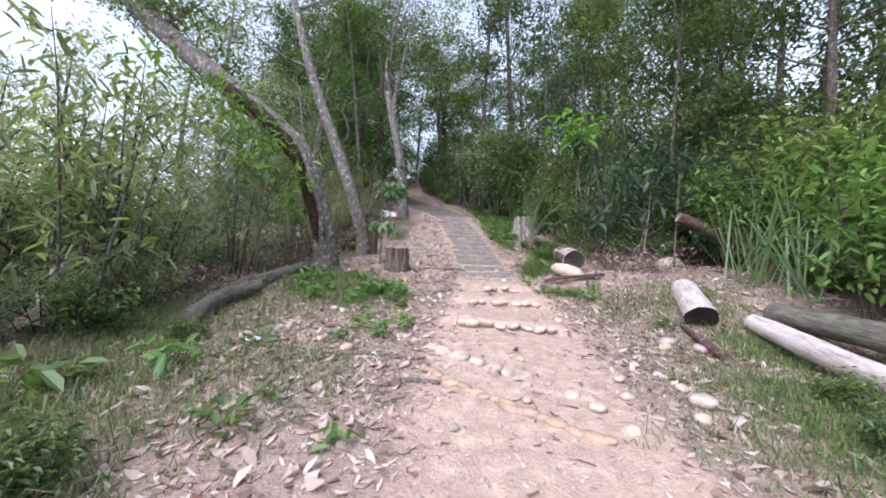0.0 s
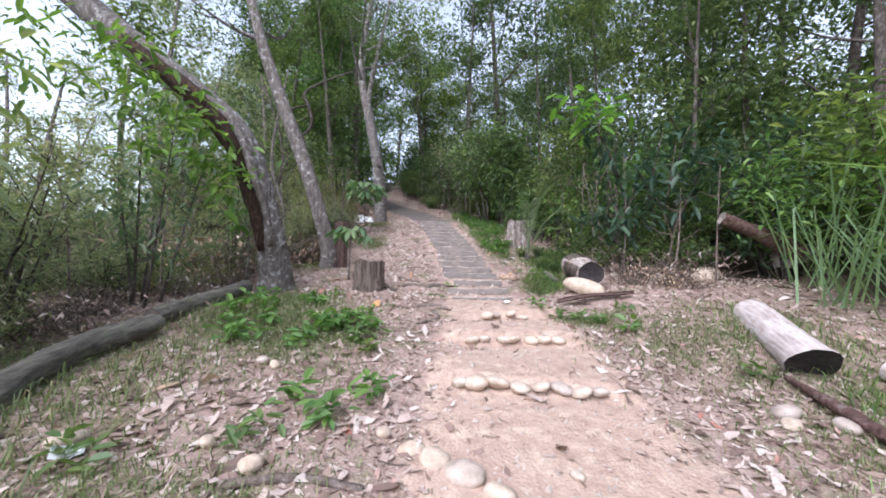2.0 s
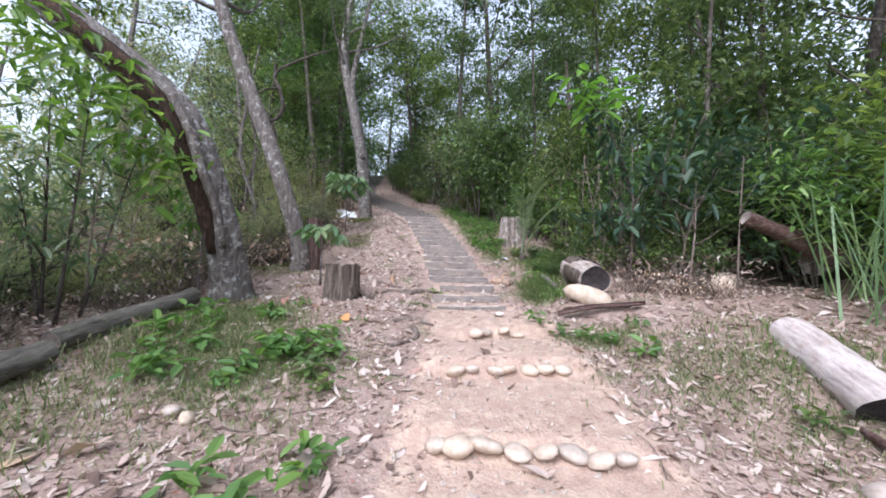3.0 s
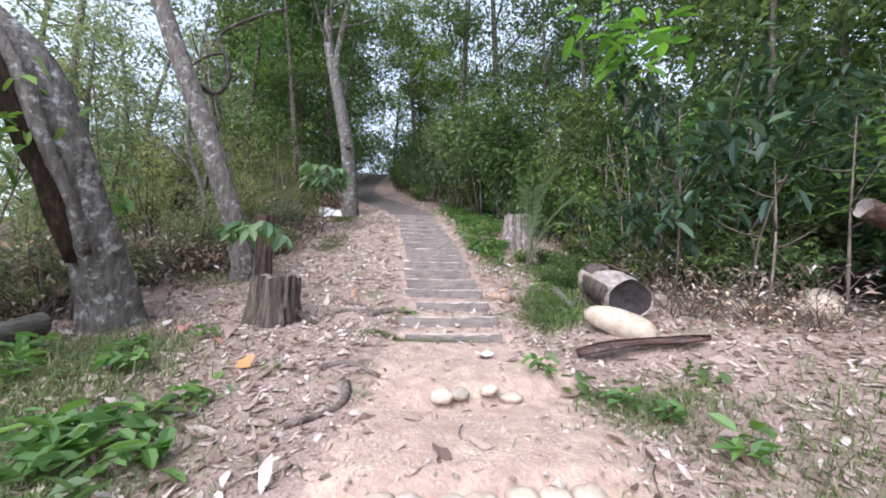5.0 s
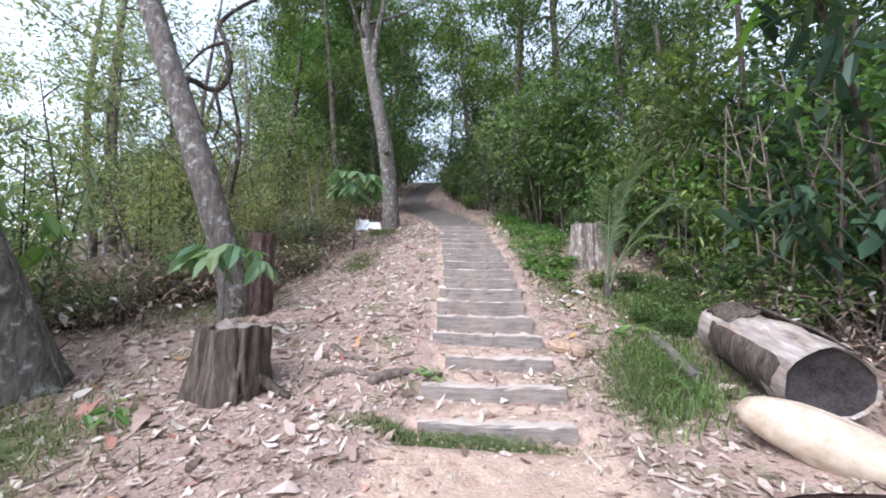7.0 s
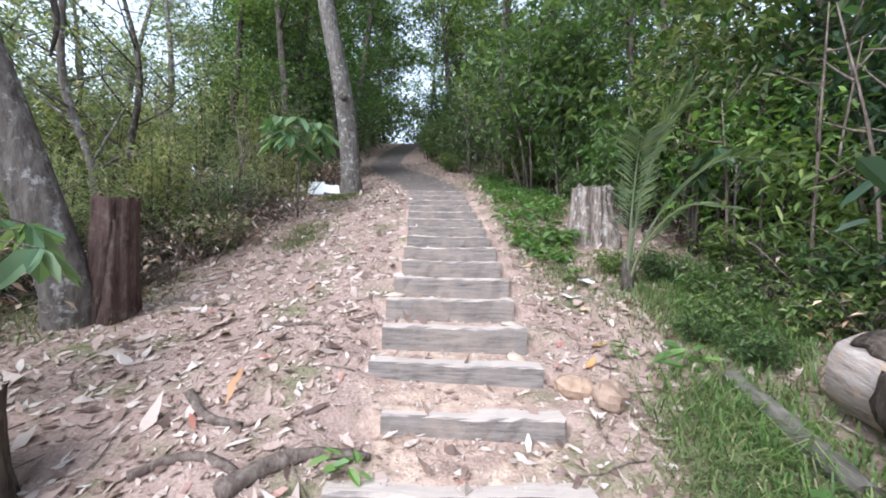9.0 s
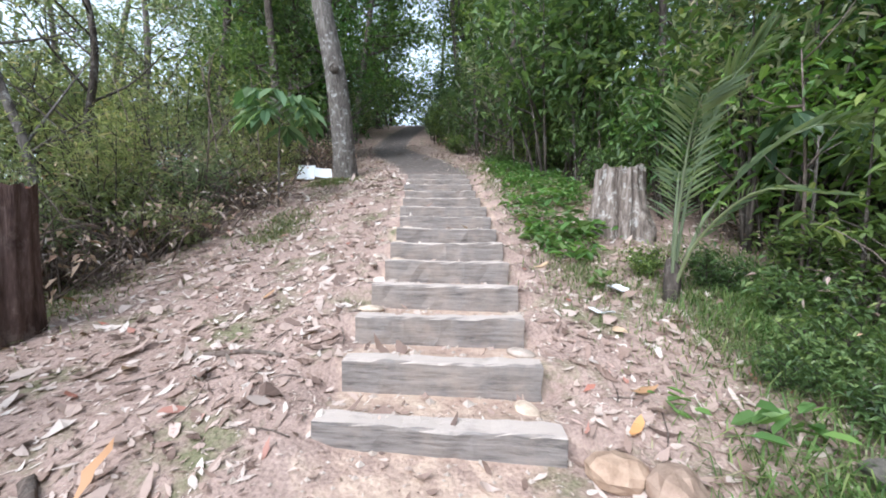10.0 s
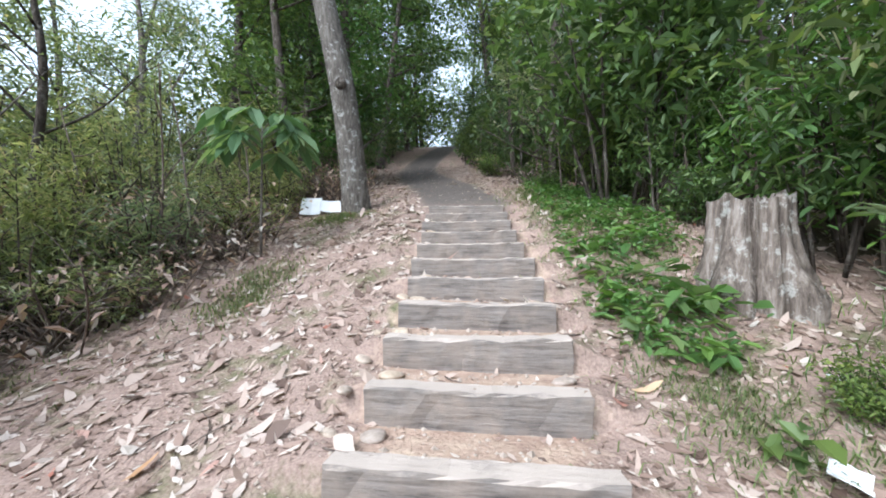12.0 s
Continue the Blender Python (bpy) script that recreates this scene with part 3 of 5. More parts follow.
v, f = pebble(77, 0.275, 0.135, 0.115, 26, 18, 0.5)
rock = mesh_object("boulder", v, f, PALE_ROCK)
rock.matrix_basis = pose(3.25, 8.1, surface_z(3.25, 8.1) - 0.005, 4, 15, -40)
tagged(rock, "smooth cream-coloured oblong boulder beside the hollow log", "rock")
for x, y, s, rz in ((4.7, 8.3, 0.9, 20), (5.2, 7.9, 1.3, 60), (2.36, 9.88, 0.6, 10), (2.52, 9.8, 0.75, 60), (5.6, 8.2, 1.2, 0), (4.3, 9.0, 0.6, 45)):
    v, f = pebble(int(x * 31), 0.2 * s, 0.13 * s, 0.12 * s, 10, 7, 0.35)
    ob = mesh_object("rock", v, f, CLAY_STONE if x < 3 else COBBLE, smooth=False)
    ob.matrix_basis = pose(x, y, surface_z(x, y) + 0.05 * s, random.uniform(-15, 15), 10, rz)
    tagged(ob, "angular grey rock among dry twigs", "rock", "rocks by the log")

# ---------------------------------------------------------------- stumps and logs


def stump(name, x, y, r_top, r_base, height, side, top, label, seed, lean=(0, 0), jag=0.03, cracks=6):
    base = surface_z(x, y)
    root = empty(name, (x, y, base))
    r = np.random.default_rng(seed)
    sides, levels = 72, 14
    ph = r.uniform(0, 6.28, 6)
    verts, faces = [], []
    split = [(r.uniform(0, 6.28), r.uniform(0.03, 0.06), r.uniform(0.18, 0.36), r.normal(0, 0.25)) for _ in range(cracks)]
    rims = smooth_line([(r.normal(0, jag),) for _ in range(18)], sides)[:, 0] + r.normal(0, jag * 0.25, sides)
    for k in range(levels):
        u = k / (levels - 1)
        for s in range(sides):
            a = 2 * math.pi * s / sides
            z = -0.3 + (height + 0.3) * u + (rims[s] if k == levels - 1 else 0)
            flare = (1 - min(1, max(0, z / height))) ** 2.4
            rad = r_top + (r_base - r_top) * flare * (0.55 + 0.75 * max(0, math.sin(4 * a + ph[0])) ** 1.5)
            rad *= 1 + 0.055 * math.sin(6 * a + ph[1] + 0.6 * u) + 0.045 * math.sin(11 * a + ph[2] + 2 * u) - 0.09 * max(0, math.sin(3.5 * a + ph[3])) ** 8 + 0.009 * r.normal()
            for at, wide, deep, turn in split:
                gap = (a - at - turn * u + math.pi) % (2 * math.pi) - math.pi
                rad *= 1 - deep * math.exp(-(gap / wide) ** 2)
            verts.append((lean[0] * u + rad * math.cos(a), lean[1] * u + rad * math.sin(a), z))
    for k in range(levels - 1):
        for s in range(sides):
            t = (s + 1) % sides
            faces.append((k * sides + s, k * sides + t, (k + 1) * sides + t, (k + 1) * sides + s))
    mesh_object("trunk", verts, faces, side, root)
    cv, cf = [], []
    for q, (f_r, dz) in enumerate(((0.985, -0.004), (0.93, -0.025), (0.6, -0.035), (0.25, -0.045))):
        for s in range(sides):
            a = verts[(levels - 1) * sides + s]
            cv.append((lean[0] + (a[0] - lean[0]) * f_r, lean[1] + (a[1] - lean[1]) * f_r, a[2] * (1 if q < 2 else 0.5) + (0 if q < 2 else 0.5 * height) + dz + 0.006 * r.normal()))
    for q in range(3):
        for s in range(sides):
            t = (s + 1) % sides
            cf.append((q * sides + s, q * sides + t, (q + 1) * sides + t, (q + 1) * sides + s))
    cf.append(tuple(range(3 * sides, 4 * sides)))
    mesh_object("cut_face", cv, cf, top, root)
    tagged(root, label, "tree stump")
    return root


s1 = stump("tree_stump", -0.43, 8.93, 0.255, 0.305, 0.5, STUMP_SIDE, CUT_GREY, "dark weathered tree stump with spreading roots on litter", 5, (0, 0.02), 0.014, 7)
v, f = joined([tube([(0.1, -0.08, 0.22, 0.06), (0.25, -0.02, 0.1, 0.05), (0.36, 0.0, 0.03, 0.035), (0.5, -0.03, -0.02, 0.02)], 9, 8, 0.12, 3)])
mesh_object("root", v, f, STUMP_SIDE, s1)
s2 = stump("tree_stump", 3.57, 13.1, 0.262, 0.43, 0.72, STUMP_PALE, CUT_GREY, "bleached grey tree stump with fluted bark above green plants", 9, (0.02, 0.02), 0.03, 10)
s3 = stump("tree_stump", -1.25, 10.78, 0.155, 0.2, 1.0, STUMP_RED, CUT_RED, "tall dark stump with a red sawn top beside a leaning tree", 14, (0.03, 0.0), 0.012, 3)


def log(name, a, b, ra, rb, material, cut, label, seed, rough=0.1, hollow=False, bend=0.0, slant=0.0):
    """A felled trunk from a to b with sawn ends."""
    a, b = Vector(a), Vector(b)
    root = empty(name)
    root.matrix_basis = Matrix.Translation(a) @ (b - a).to_track_quat("Y", "Z").to_matrix().to_4x4()
    a, b = Vector(), Vector((0, (b - a).length, 0))
    mid = b * 0.5 + Vector((bend, 0, abs(bend) * 0.2))
    v, f = tube([(0, 0, 0, ra), (*mid, (ra + rb) / 2), (*b, rb)], 16, 20, rough, seed, capped=False)
    v = [Vector((q[0], q[1] - slant * q[2], q[2])) if k < 20 else Vector(q) for k, q in enumerate(v)]
    mesh_object("bark", v, f, material, root)
    for end, first in ((0, True), (15, False)):
        ringv = [Vector(q) for q in v[end * 20:end * 20 + 20]]
        c = sum(ringv, Vector()) / 20
        d = ((b - a) if first else (a - b)).normalized()
        cv = [c + (q - c) * 0.995 for q in ringv] + [c + (q - c) * 0.955 + d * (0.006 if not hollow else 0.02) for q in ringv] + [c + (q - c) * 0.35 + d * (0.02 if not hollow else 0.05) for q in ringv]
        cf = [(20 + s, 20 + (s + 1) % 20, 40 + (s + 1) % 20, 40 + s) for s in range(20)] + [tuple(range(40, 60))]
        end_face = mesh_object("sawn_end", cv, cf, cut, root)
        mesh_object("rim", cv[:40], [(s, (s + 1) % 20, 20 + (s + 1) % 20, 20 + s) for s in range(20)], material if hollow else cut, end_face)
    tagged(root, label, "log")
    return root


def on(x, y, up):
    return (x, y, surface_z(x, y) + up)


# the shade on this log's near end is put into the dark cut colour
log("log", (3.8, 4.95, 0.87), (4.5, 6.25, 1.2), 0.205, 0.2, LOG_PALE, CUT_DARK, "pale barkless log with a dark sawn end on grass", 21, 0.08, slant=0.75)
def bark_flap(parent, y0, y1, a0, a1, radius, lift, seed):
    """A loose curved sheet of bark standing off a log that runs along its own y."""
    r = np.random.default_rng(seed)
    n, m = 10, 8
    outer, inner = [], []
    for k in range(n):
        u = k / (n - 1)
        for q in range(m):
            w = q / (m - 1)
            ragged = 0.09 * noise.noise(Vector((u * 4, seed, w * 2)))
            a = radians(a0 + (a1 - a0) * w) + ragged * 1.5
            rad = radius * (1.05 + lift * w * w + 0.06 * noise.noise(Vector((u * 5, w * 4, seed)))) + 0.004 * r.normal()
            y = y0 + (y1 - y0) * u + ragged * (1 if k in (0, n - 1) else 0.3)
            outer.append((rad * math.cos(a), y, rad * math.sin(a)))
            inner.append(((rad - 0.018) * math.cos(a), y, (rad - 0.018) * math.sin(a)))
    faces = []
    for o, flip in ((0, False), (n * m, True)):
        for k in range(n - 1):
            for q in range(m - 1):
                f = (o + k * m + q, o + k * m + q + 1, o + (k + 1) * m + q + 1, o + (k + 1) * m + q)
                faces.append(f[::-1] if flip else f)
    edge = [k * m for k in range(n)] + [(n - 1) * m + q for q in range(1, m)] + [k * m + m - 1 for k in range(n - 2, -1, -1)] + [q for q in range(m - 2, 0, -1)]
    for e, g in zip(edge, edge[1:] + edge[:1]):
        faces.append((e, g, g + n * m, e + n * m))
    mesh_object("bark_flap", outer + inner, faces, STUMP_SIDE, parent, "ragged loose sheet of dark bark")


hollow_log = log("log", (3.43, 8.27, 1.69), (3.6, 9.42, 1.89), 0.228, 0.215, LOG_PEEL, CUT_DARK, "thick peeling log with a blackened sawn end", 22, 0.1, True)
bark_flap(hollow_log, 0.12, 0.9, 228, 150, 0.222, 0.12, 3)
bark_flap(hollow_log, 0.25, 1.0, 20, 72, 0.22, 0.2, 5)
bark_flap(hollow_log, 0.75, 1.12, 140, 82, 0.216, 0.1, 8)
log("log", (3.85, 2.3, 0.47), (4.35, 4.75, 0.86), 0.13, 0.11, LOG_PALE, CUT_GREY, "smooth pale fallen trunk lying on grass", 23, 0.1)
log("log", (5.0, 2.6, 0.72), (4.85, 5.0, 0.98), 0.17, 0.15, LOG_GREY, CUT_GREY, "greenish grey fallen trunk beside a paler one", 24, 0.14)
log("log", on(-2.5, 4.55, 0.1), on(-2.42, 6.25, 0.13), 0.12, 0.1, LOG_GREY, CUT_GREY, "dark fallen trunk along the litter edge", 25, 0.14, bend=-0.1)
log("log", on(-2.6, 6.5, 0.12), on(-2.28, 8.3, 0.15), 0.1, 0.11, LOG_GREY, CUT_GREY, "long grey-green fallen trunk below shrubs", 26, 0.1)
log("log", on(5.25, 7.5, 1.1), on(6.5, 7.4, 0.45), 0.09, 0.15, BARK_RED, CUT_GREY, "broken reddish log tilted over the undergrowth", 27, 0.2)
log("log", on(6.3, 7.5, 0.35), on(8.2, 7.9, 0.4), 0.16, 0.12, LOG_GREY, CUT_GREY, "mossy grey log lying under dense shrubs", 28, 0.16)
log("log", on(-3.72, 4.15, 0.06), on(-4.15, 5.3, 0.75), 0.075, 0.07, LOG_PALE, CUT_GREY, "bleached broken bough propped in the shrubs", 29, 0.15, bend=-0.12)
log("branch", on(3.2, 9.8, 0.06), on(3.14, 9.0, 0.06), 0.045, 0.05, LOG_GREY, CUT_GREY, "greyish dead branch on leaf litter", 30, 0.2)
log("branch", on(3.3, 3.9, 0.05), on(3.54, 4.95, 0.05), 0.055, 0.03, BARK_RED, CUT_GREY, "dark rotten branch along the path edge", 31, 0.2)


def bark_slab():
    v, f = [], []
    n = 15
    for k in range(n):
        u = k / (n - 1)
        w = 0.085 * math.sin(math.pi * min(1, 0.12 + u * 0.9)) ** 0.5 * (1 + 0.25 * math.sin(9 * u))
        for q, (a, lift) in enumerate(((-1, 0.03), (-0.4, 0.0), (0.4, 0.005), (1, 0.05), (0.4, 0.02), (-0.4, 0.016))):
            v.append((1.2 * u, a * w + 0.03 * math.sin(3 * u), lift + 0.02 * math.sin(5 * u) + 0.06 * u))
    for k in range(n - 1):
        for q in range(6):
            f.append((k * 6 + q, k * 6 + (q + 1) % 6, (k + 1) * 6 + (q + 1) % 6, (k + 1) * 6 + q))
    f.append(tuple(range(6)))
    f.append(tuple(range((n - 1) * 6, n * 6)))
    ob = mesh_object("bark_slab", v, f, BARK_RED)
    ob.matrix_basis = pose(*on(2.6, 7.72, 0.02), 4, -7, -7)
    tagged(ob, "long curled slab of red-brown bark on the ground", "bark")


bark_slab()

# ---------------------------------------------------------------- trees and shrubs


def limbs_from(points, count, length, seed, start=0.45, rise=0.5, radius=0.3):
    """Limbs that leave a trunk curve; returns tubes' point lists."""
    r = np.random.default_rng(seed)
    line = smooth_line(points, 40)
    out = []
    for k in range(count):
        i = int((start + (1 - start) * (k + r.uniform(0, 0.8)) / count) * 39)
        i = min(i, 38)
        p = line[i]
        a = r.uniform(0, 6.28)
        L = length * r.uniform(0.6, 1.2) * (1.1 - 0.5 * i / 39)
        d = np.array([math.cos(a), math.sin(a), rise * r.uniform(0.3, 1.6)])
        bend = r.normal(0, 0.2, 3)
        q = p[:3] + d * L * 0.45 + bend * L * 0.3
        e = p[:3] + d * L + bend * L * 0.2 + np.array([0, 0, 0.15 * L])
        rr = max(0.012, p[3] * radius * 1.4)
        out.append([(*p[:3], rr), (*q, rr * 0.65), (*e, rr * 0.2)])
    return out


def clump_points(centres, spread, per, r):
    c = np.array(centres, float)
    k = np.repeat(np.arange(len(c)), per)
    s = np.array(spread)
    s = s[k][:, None] if s.ndim else s
    off = r.normal(0, 1, (len(k), 3)) * np.array([1, 1, 0.62])
    return c[k] + off * s


def tree(name, trunk, limb_count, limb_len, leaf_mat, bark, label, seed, per=160, clumps=3, spread=0.45, size=0.11, ratio=0.42, start=0.5, droop=0.3, sides=10, rough=0.06, lobes=0.25, rise=0.5, trunk_label=""):
    """A tree whose trunk follows points (x, y, z, radius) from its base."""
    r = np.random.default_rng(seed)
    root = empty(name)
    v, f = tube(trunk, 22, sides, rough, seed, lobes=lobes)
    mesh_object("trunk", v, f, bark, root, trunk_label)
    lims = limbs_from(trunk, limb_count, limb_len, seed, start, rise)
    subs = []
    for k, l in enumerate(lims):
        v, f = tube(l, 8, 6, 0.05, seed + k)
        mesh_object("limb", v, f, bark, root)
        subs += limbs_from(l, 3, limb_len * 0.4, seed * 7 + k, 0.4, 0.3, 0.5)
    v, f = joined([tube(s, 4, 4, 0, 1) for s in subs])
    if v:
        tagged(mesh_object("fine_growth", v, f, bark, root), kind="stuff")
    cent = [s[-1][:3] for s in subs] + [s[1][:3] for s in subs] + [l[-1][:3] for l in lims]
    if clumps > 3:
        cent += [np.array(c) + r.normal(0, limb_len * 0.3, 3) for c in cent[: (clumps - 3) * len(subs)]]
    if per:
        p = clump_points(cent, spread * r.uniform(0.6, 1.3, len(cent)), per, r)
        v, f = leaf_cloud(p, size, ratio, droop, r)
        mesh_object("crown", v, f, leaf_mat, root, smooth=False)
    tagged(root, label, "tree")
    return root


def shrub(name, height, width, leaf_mat, label, seed, stems=9, leaves=2600, size=0.09, ratio=0.42, droop=0.25, low=0.12, category="shrub", tight=0.72):
    """A many-stemmed shrub with leaf clumps along its shoots."""
    r = np.random.default_rng(seed)
    root = empty(name)
    lines = []
    for k in range(stems):
        a = r.uniform(0, 6.28)
        w = width * 0.5 * math.sqrt(r.uniform(0.05, 1))
        h = height * r.uniform(0.55, 1.05)
        b = (0.12 * width * math.cos(a), 0.12 * width * math.sin(a), -0.08)
        lines.append([(*b, 0.008 + 0.006 * height), (b[0] + w * 0.35 * math.cos(a), b[1] + w * 0.35 * math.sin(a), h * 0.5, 0.006 + 0.003 * height), (w * math.cos(a), w * math.sin(a), h, 0.003)])
    side = []
    for k, l in enumerate(lines):
        shoots = limbs_from(l, 4, width * 0.3, seed + k, 0.25, 0.6, 0.6)
        side += shoots
        v, f = joined([tube(l, 7, 5, 0, 1)] + [tube(s, 3, 3, 0, 1) for s in shoots])
        mesh_object("stem", v, f, BARK_DARK, root)
    cent = []
    for l in lines + side:
        q = smooth_line(l, 7)
        cent += [c[:3] for c in q[2:] if c[2] > low * height]
    per = max(1, leaves // len(cent))
    p = clump_points(cent, tight * (0.09 * (width + height) * 0.5 + 0.06), per, r)
    p[:, 2] = np.maximum(p[:, 2], 0.03)
    v, f = (broad_cloud if size > 0.125 and leaves < 2000 else leaf_cloud)(p, size, ratio, droop, r)
    mesh_object("foliage", v, f, leaf_mat, root, smooth=False)
    tagged(root, label, category)
    return root


def set_out(kinds, places, group):
    """Copies of the kinds at places (x, y, scale); the first models are moved to the first places."""
    used = set()
    for k, (x, y, s) in enumerate(places):
        src = kinds[k % len(kinds)]
        m = pose(x, y, surface_z(x, y) - 0.03, random.uniform(-6, 6), random.uniform(-6, 6), random.uniform(0, 360)) @ Matrix.Diagonal((s, s, s * random.uniform(0.88, 1.15), 1))
        ob = src
        if src in used:
            ob = copy_thing(src, Matrix())
        used.add(src)
        ob.matrix_basis = m
        tagged(ob, group=group)


def lowered(places):
    """Smaller plants near the open edge of the outer bank."""
    return [(x, y, s * (0.5 if edge_left(y) - x < 1.9 and 9 < y < 20 else 0.8 if y > 9 and edge_left(y) - x < 3 else 1)) for x, y, s in places]


def scatter(count, x0, x1, y0, y1, s0, s1, keep, gap=0.5, seed=1):
    r = np.random.default_rng(seed)
    out = []
    for _ in range(count * 12):
        x, y = r.uniform(x0, x1), r.uniform(y0, y1)
        if keep(x, y) and all((x - a) ** 2 + (y - b) ** 2 > gap * gap for a, b, _ in out):
            out.append((x, y, r.uniform(s0, s1)))
            if len(out) == count:
                break
    return out


# --- the trees that stand by the path
tree1 = tree("tree", [(-1.98, 8.85, 1.15, 0.28), (-2.0, 8.66, 1.7, 0.22), (-2.08, 8.38, 2.4, 0.22), (-2.4, 8.2, 3.5, 0.215), (-2.8, 8.12, 4.0, 0.205), (-4.1, 8.0, 4.98, 0.195), (-6.1, 8.2, 6.6, 0.17), (-8.6, 8.8, 9.0, 0.09)],
             7, 1.8, LEAF_MID, BARK_LICHEN, "leaning grey tree with a rotten split trunk", 51, per=90, size=0.13, ratio=0.36, start=0.74, spread=0.4, sides=18, rough=0.09)
# the rotten split: a dark hollow band with raised lips along the upper side of the bend
v, f = tube([(-2.1, 8.36, 1.9, 0.05), (-2.14, 8.2, 2.4, 0.11), (-2.34, 8.06, 3.0, 0.125), (-2.5, 7.99, 3.5, 0.135), (-2.92, 7.94, 4.02, 0.13), (-3.5, 7.87, 4.5, 0.12), (-4.1, 7.82, 4.95, 0.09)], 26, 10, 0.28, 4)
mesh_object("rotten_split", v, f, BARK_ROT, tree1, "dark rotten hollow in the trunk")
v, f = tube([(-1.96, 8.32, 1.98, 0.04), (-1.98, 8.14, 2.4, 0.055), (-2.16, 7.98, 3.0, 0.06), (-2.3, 7.92, 3.45, 0.055), (-2.58, 7.9, 3.95, 0.035)], 16, 8, 0.3, 8)
mesh_object("split_lip", v, f, BARK_GREY, tree1)
p = clump_points([(-2.9, 7.6, 3.6), (-3.3, 7.5, 3.9), (-2.6, 7.7, 3.2), (-3.8, 7.4, 4.3), (-2.5, 7.8, 2.9), (-4.4, 7.2, 4.1), (-3.2, 7.3, 3.3), (-3.6, 7.1, 4.5), (-4.7, 6.8, 4.7), (-3.0, 7.5, 3.7)], np.full(10, 0.27), 46, np.random.default_rng(3))
v, f = broad_cloud(p, 0.2, 0.4, 0.35, np.random.default_rng(4))
mesh_object("hanging_leaves", v, f, LEAF_BRIGHT, tree1, "bright green leaves hanging from the bend", smooth=False)
tree2 = tree("tree", [(-1.5, 10.76, 1.55, 0.24), (-1.46, 10.58, 2.1, 0.165), (-1.9, 10.4, 3.6, 0.15), (-2.62, 10.4, 5.4, 0.135), (-3.15, 10.4, 6.85, 0.12), (-3.8, 10.6, 9.2, 0.07), (-4.2, 10.8, 11.5, 0.03)],
             7, 2.2, LEAF_MID, BARK_GREY, "slender grey tree leaning over the bank", 52, per=60, size=0.1, ratio=0.36, start=0.62, spread=0.5)
for pts in ([(-2.12, 10.42, 4.3, 0.05), (-2.5, 10.9, 4.85, 0.045), (-2.3, 11.2, 4.83, 0.042), (-2.1, 11.2, 5.12, 0.04), (-2.2, 11.2, 5.57, 0.036), (-2.3, 11.2, 5.88, 0.03), (-1.75, 11.2, 6.25, 0.024), (-1.1, 11.3, 6.6, 0.01)], [(-2.3, 11.2, 4.83, 0.03), (-2.19, 11.2, 4.4, 0.024), (-2.3, 11.25, 4.1, 0.012)], [(-2.2, 11.2, 5.57, 0.025), (-2.6, 11.3, 5.5, 0.02), (-3.0, 11.4, 5.2, 0.008)]):
    mesh_object("limb", *tube(pts, 22, 8, 0.08, 5), BARK_DARK, tree2, "crooked looping bough")
tree3 = tree("tree", [(-0.64, 16.45, 3.2, 0.31), (-0.64, 16.35, 3.7, 0.21), (-0.8, 16.1, 5.5, 0.19), (-1.2, 16.0, 7.4, 0.17), (-1.55, 16.1, 9.2, 0.13), (-1.4, 16.3, 11.5, 0.1), (-1.0, 16.6, 14.0, 0.04)],
             10, 2.6, LEAF_DARK, BARK_LICHEN, "straight pale-barked tree forking high above the stairs", 53, per=70, size=0.12, ratio=0.34, start=0.62, spread=0.55)
v, f = tube([(-1.17, 16.0, 7.2, 0.1), (-1.2, 15.85, 8.2, 0.09), (-0.9, 15.8, 10.0, 0.07), (-0.5, 16.0, 12.5, 0.03)], 12, 8, 0.06, 2)
mesh_object("limb", v, f, BARK_GREY, tree3)
v, f = pebble(5, 0.09, 0.06, 0.1)
knot = mesh_object("knot", v, f, BARK_DARK, tree3)
knot.location = (-0.76, 15.92, 5.54)

for k, (x, y, h, lx, ly, rad) in enumerate(((-1.9, 19.2, 11, -0.5, 0.3, 0.13), (-2.6, 17.6, 10, -1.2, 0.4, 0.1), (3.4, 22, 12, 0.3, -0.3, 0.14), (5.6, 11.9, 7.5, -0.5, -0.4, 0.05), (6.4, 9.6, 8, 0.6, 0.2, 0.055), (2.9, 18.6, 10, 0.2, 0.2, 0.08), (5.2, 15.5, 9, -0.3, 0.1, 0.07))):
    z = surface_z(x, y) - 0.1
    tree("tree", [(x, y, z, rad * 1.5), (x + 0.05, y, z + 0.6, rad), (x + lx * 0.4, y + ly * 0.4, z + h * 0.5, rad * 0.75), (x + lx, y + ly, z + h, rad * 0.2)], 9, 2.0, LEAF_DARK, BARK_DARK,
         "slim dark-barked forest tree among dense shrubs", 60 + k, per=50, size=0.15, ratio=0.42, start=0.35, spread=0.42)

for k, (x, y, h) in enumerate(((-3.2, 19.5, 9.5), (-4.6, 21.5, 10.5))):
    z = surface_z(x, y) - 0.1
    tree("tree", [(x, y, z, 0.16), (x, y, z + 0.7, 0.11), (x + 0.2, y, z + h * 0.5, 0.08), (x + 0.4, y, z + h, 0.02)], 13, 2.0, LEAF_BRIGHT, BARK_DARK, "leafy bright-green tree behind a straight trunk", 75 + k, per=70, size=0.17, ratio=0.4, start=0.22, spread=0.42)

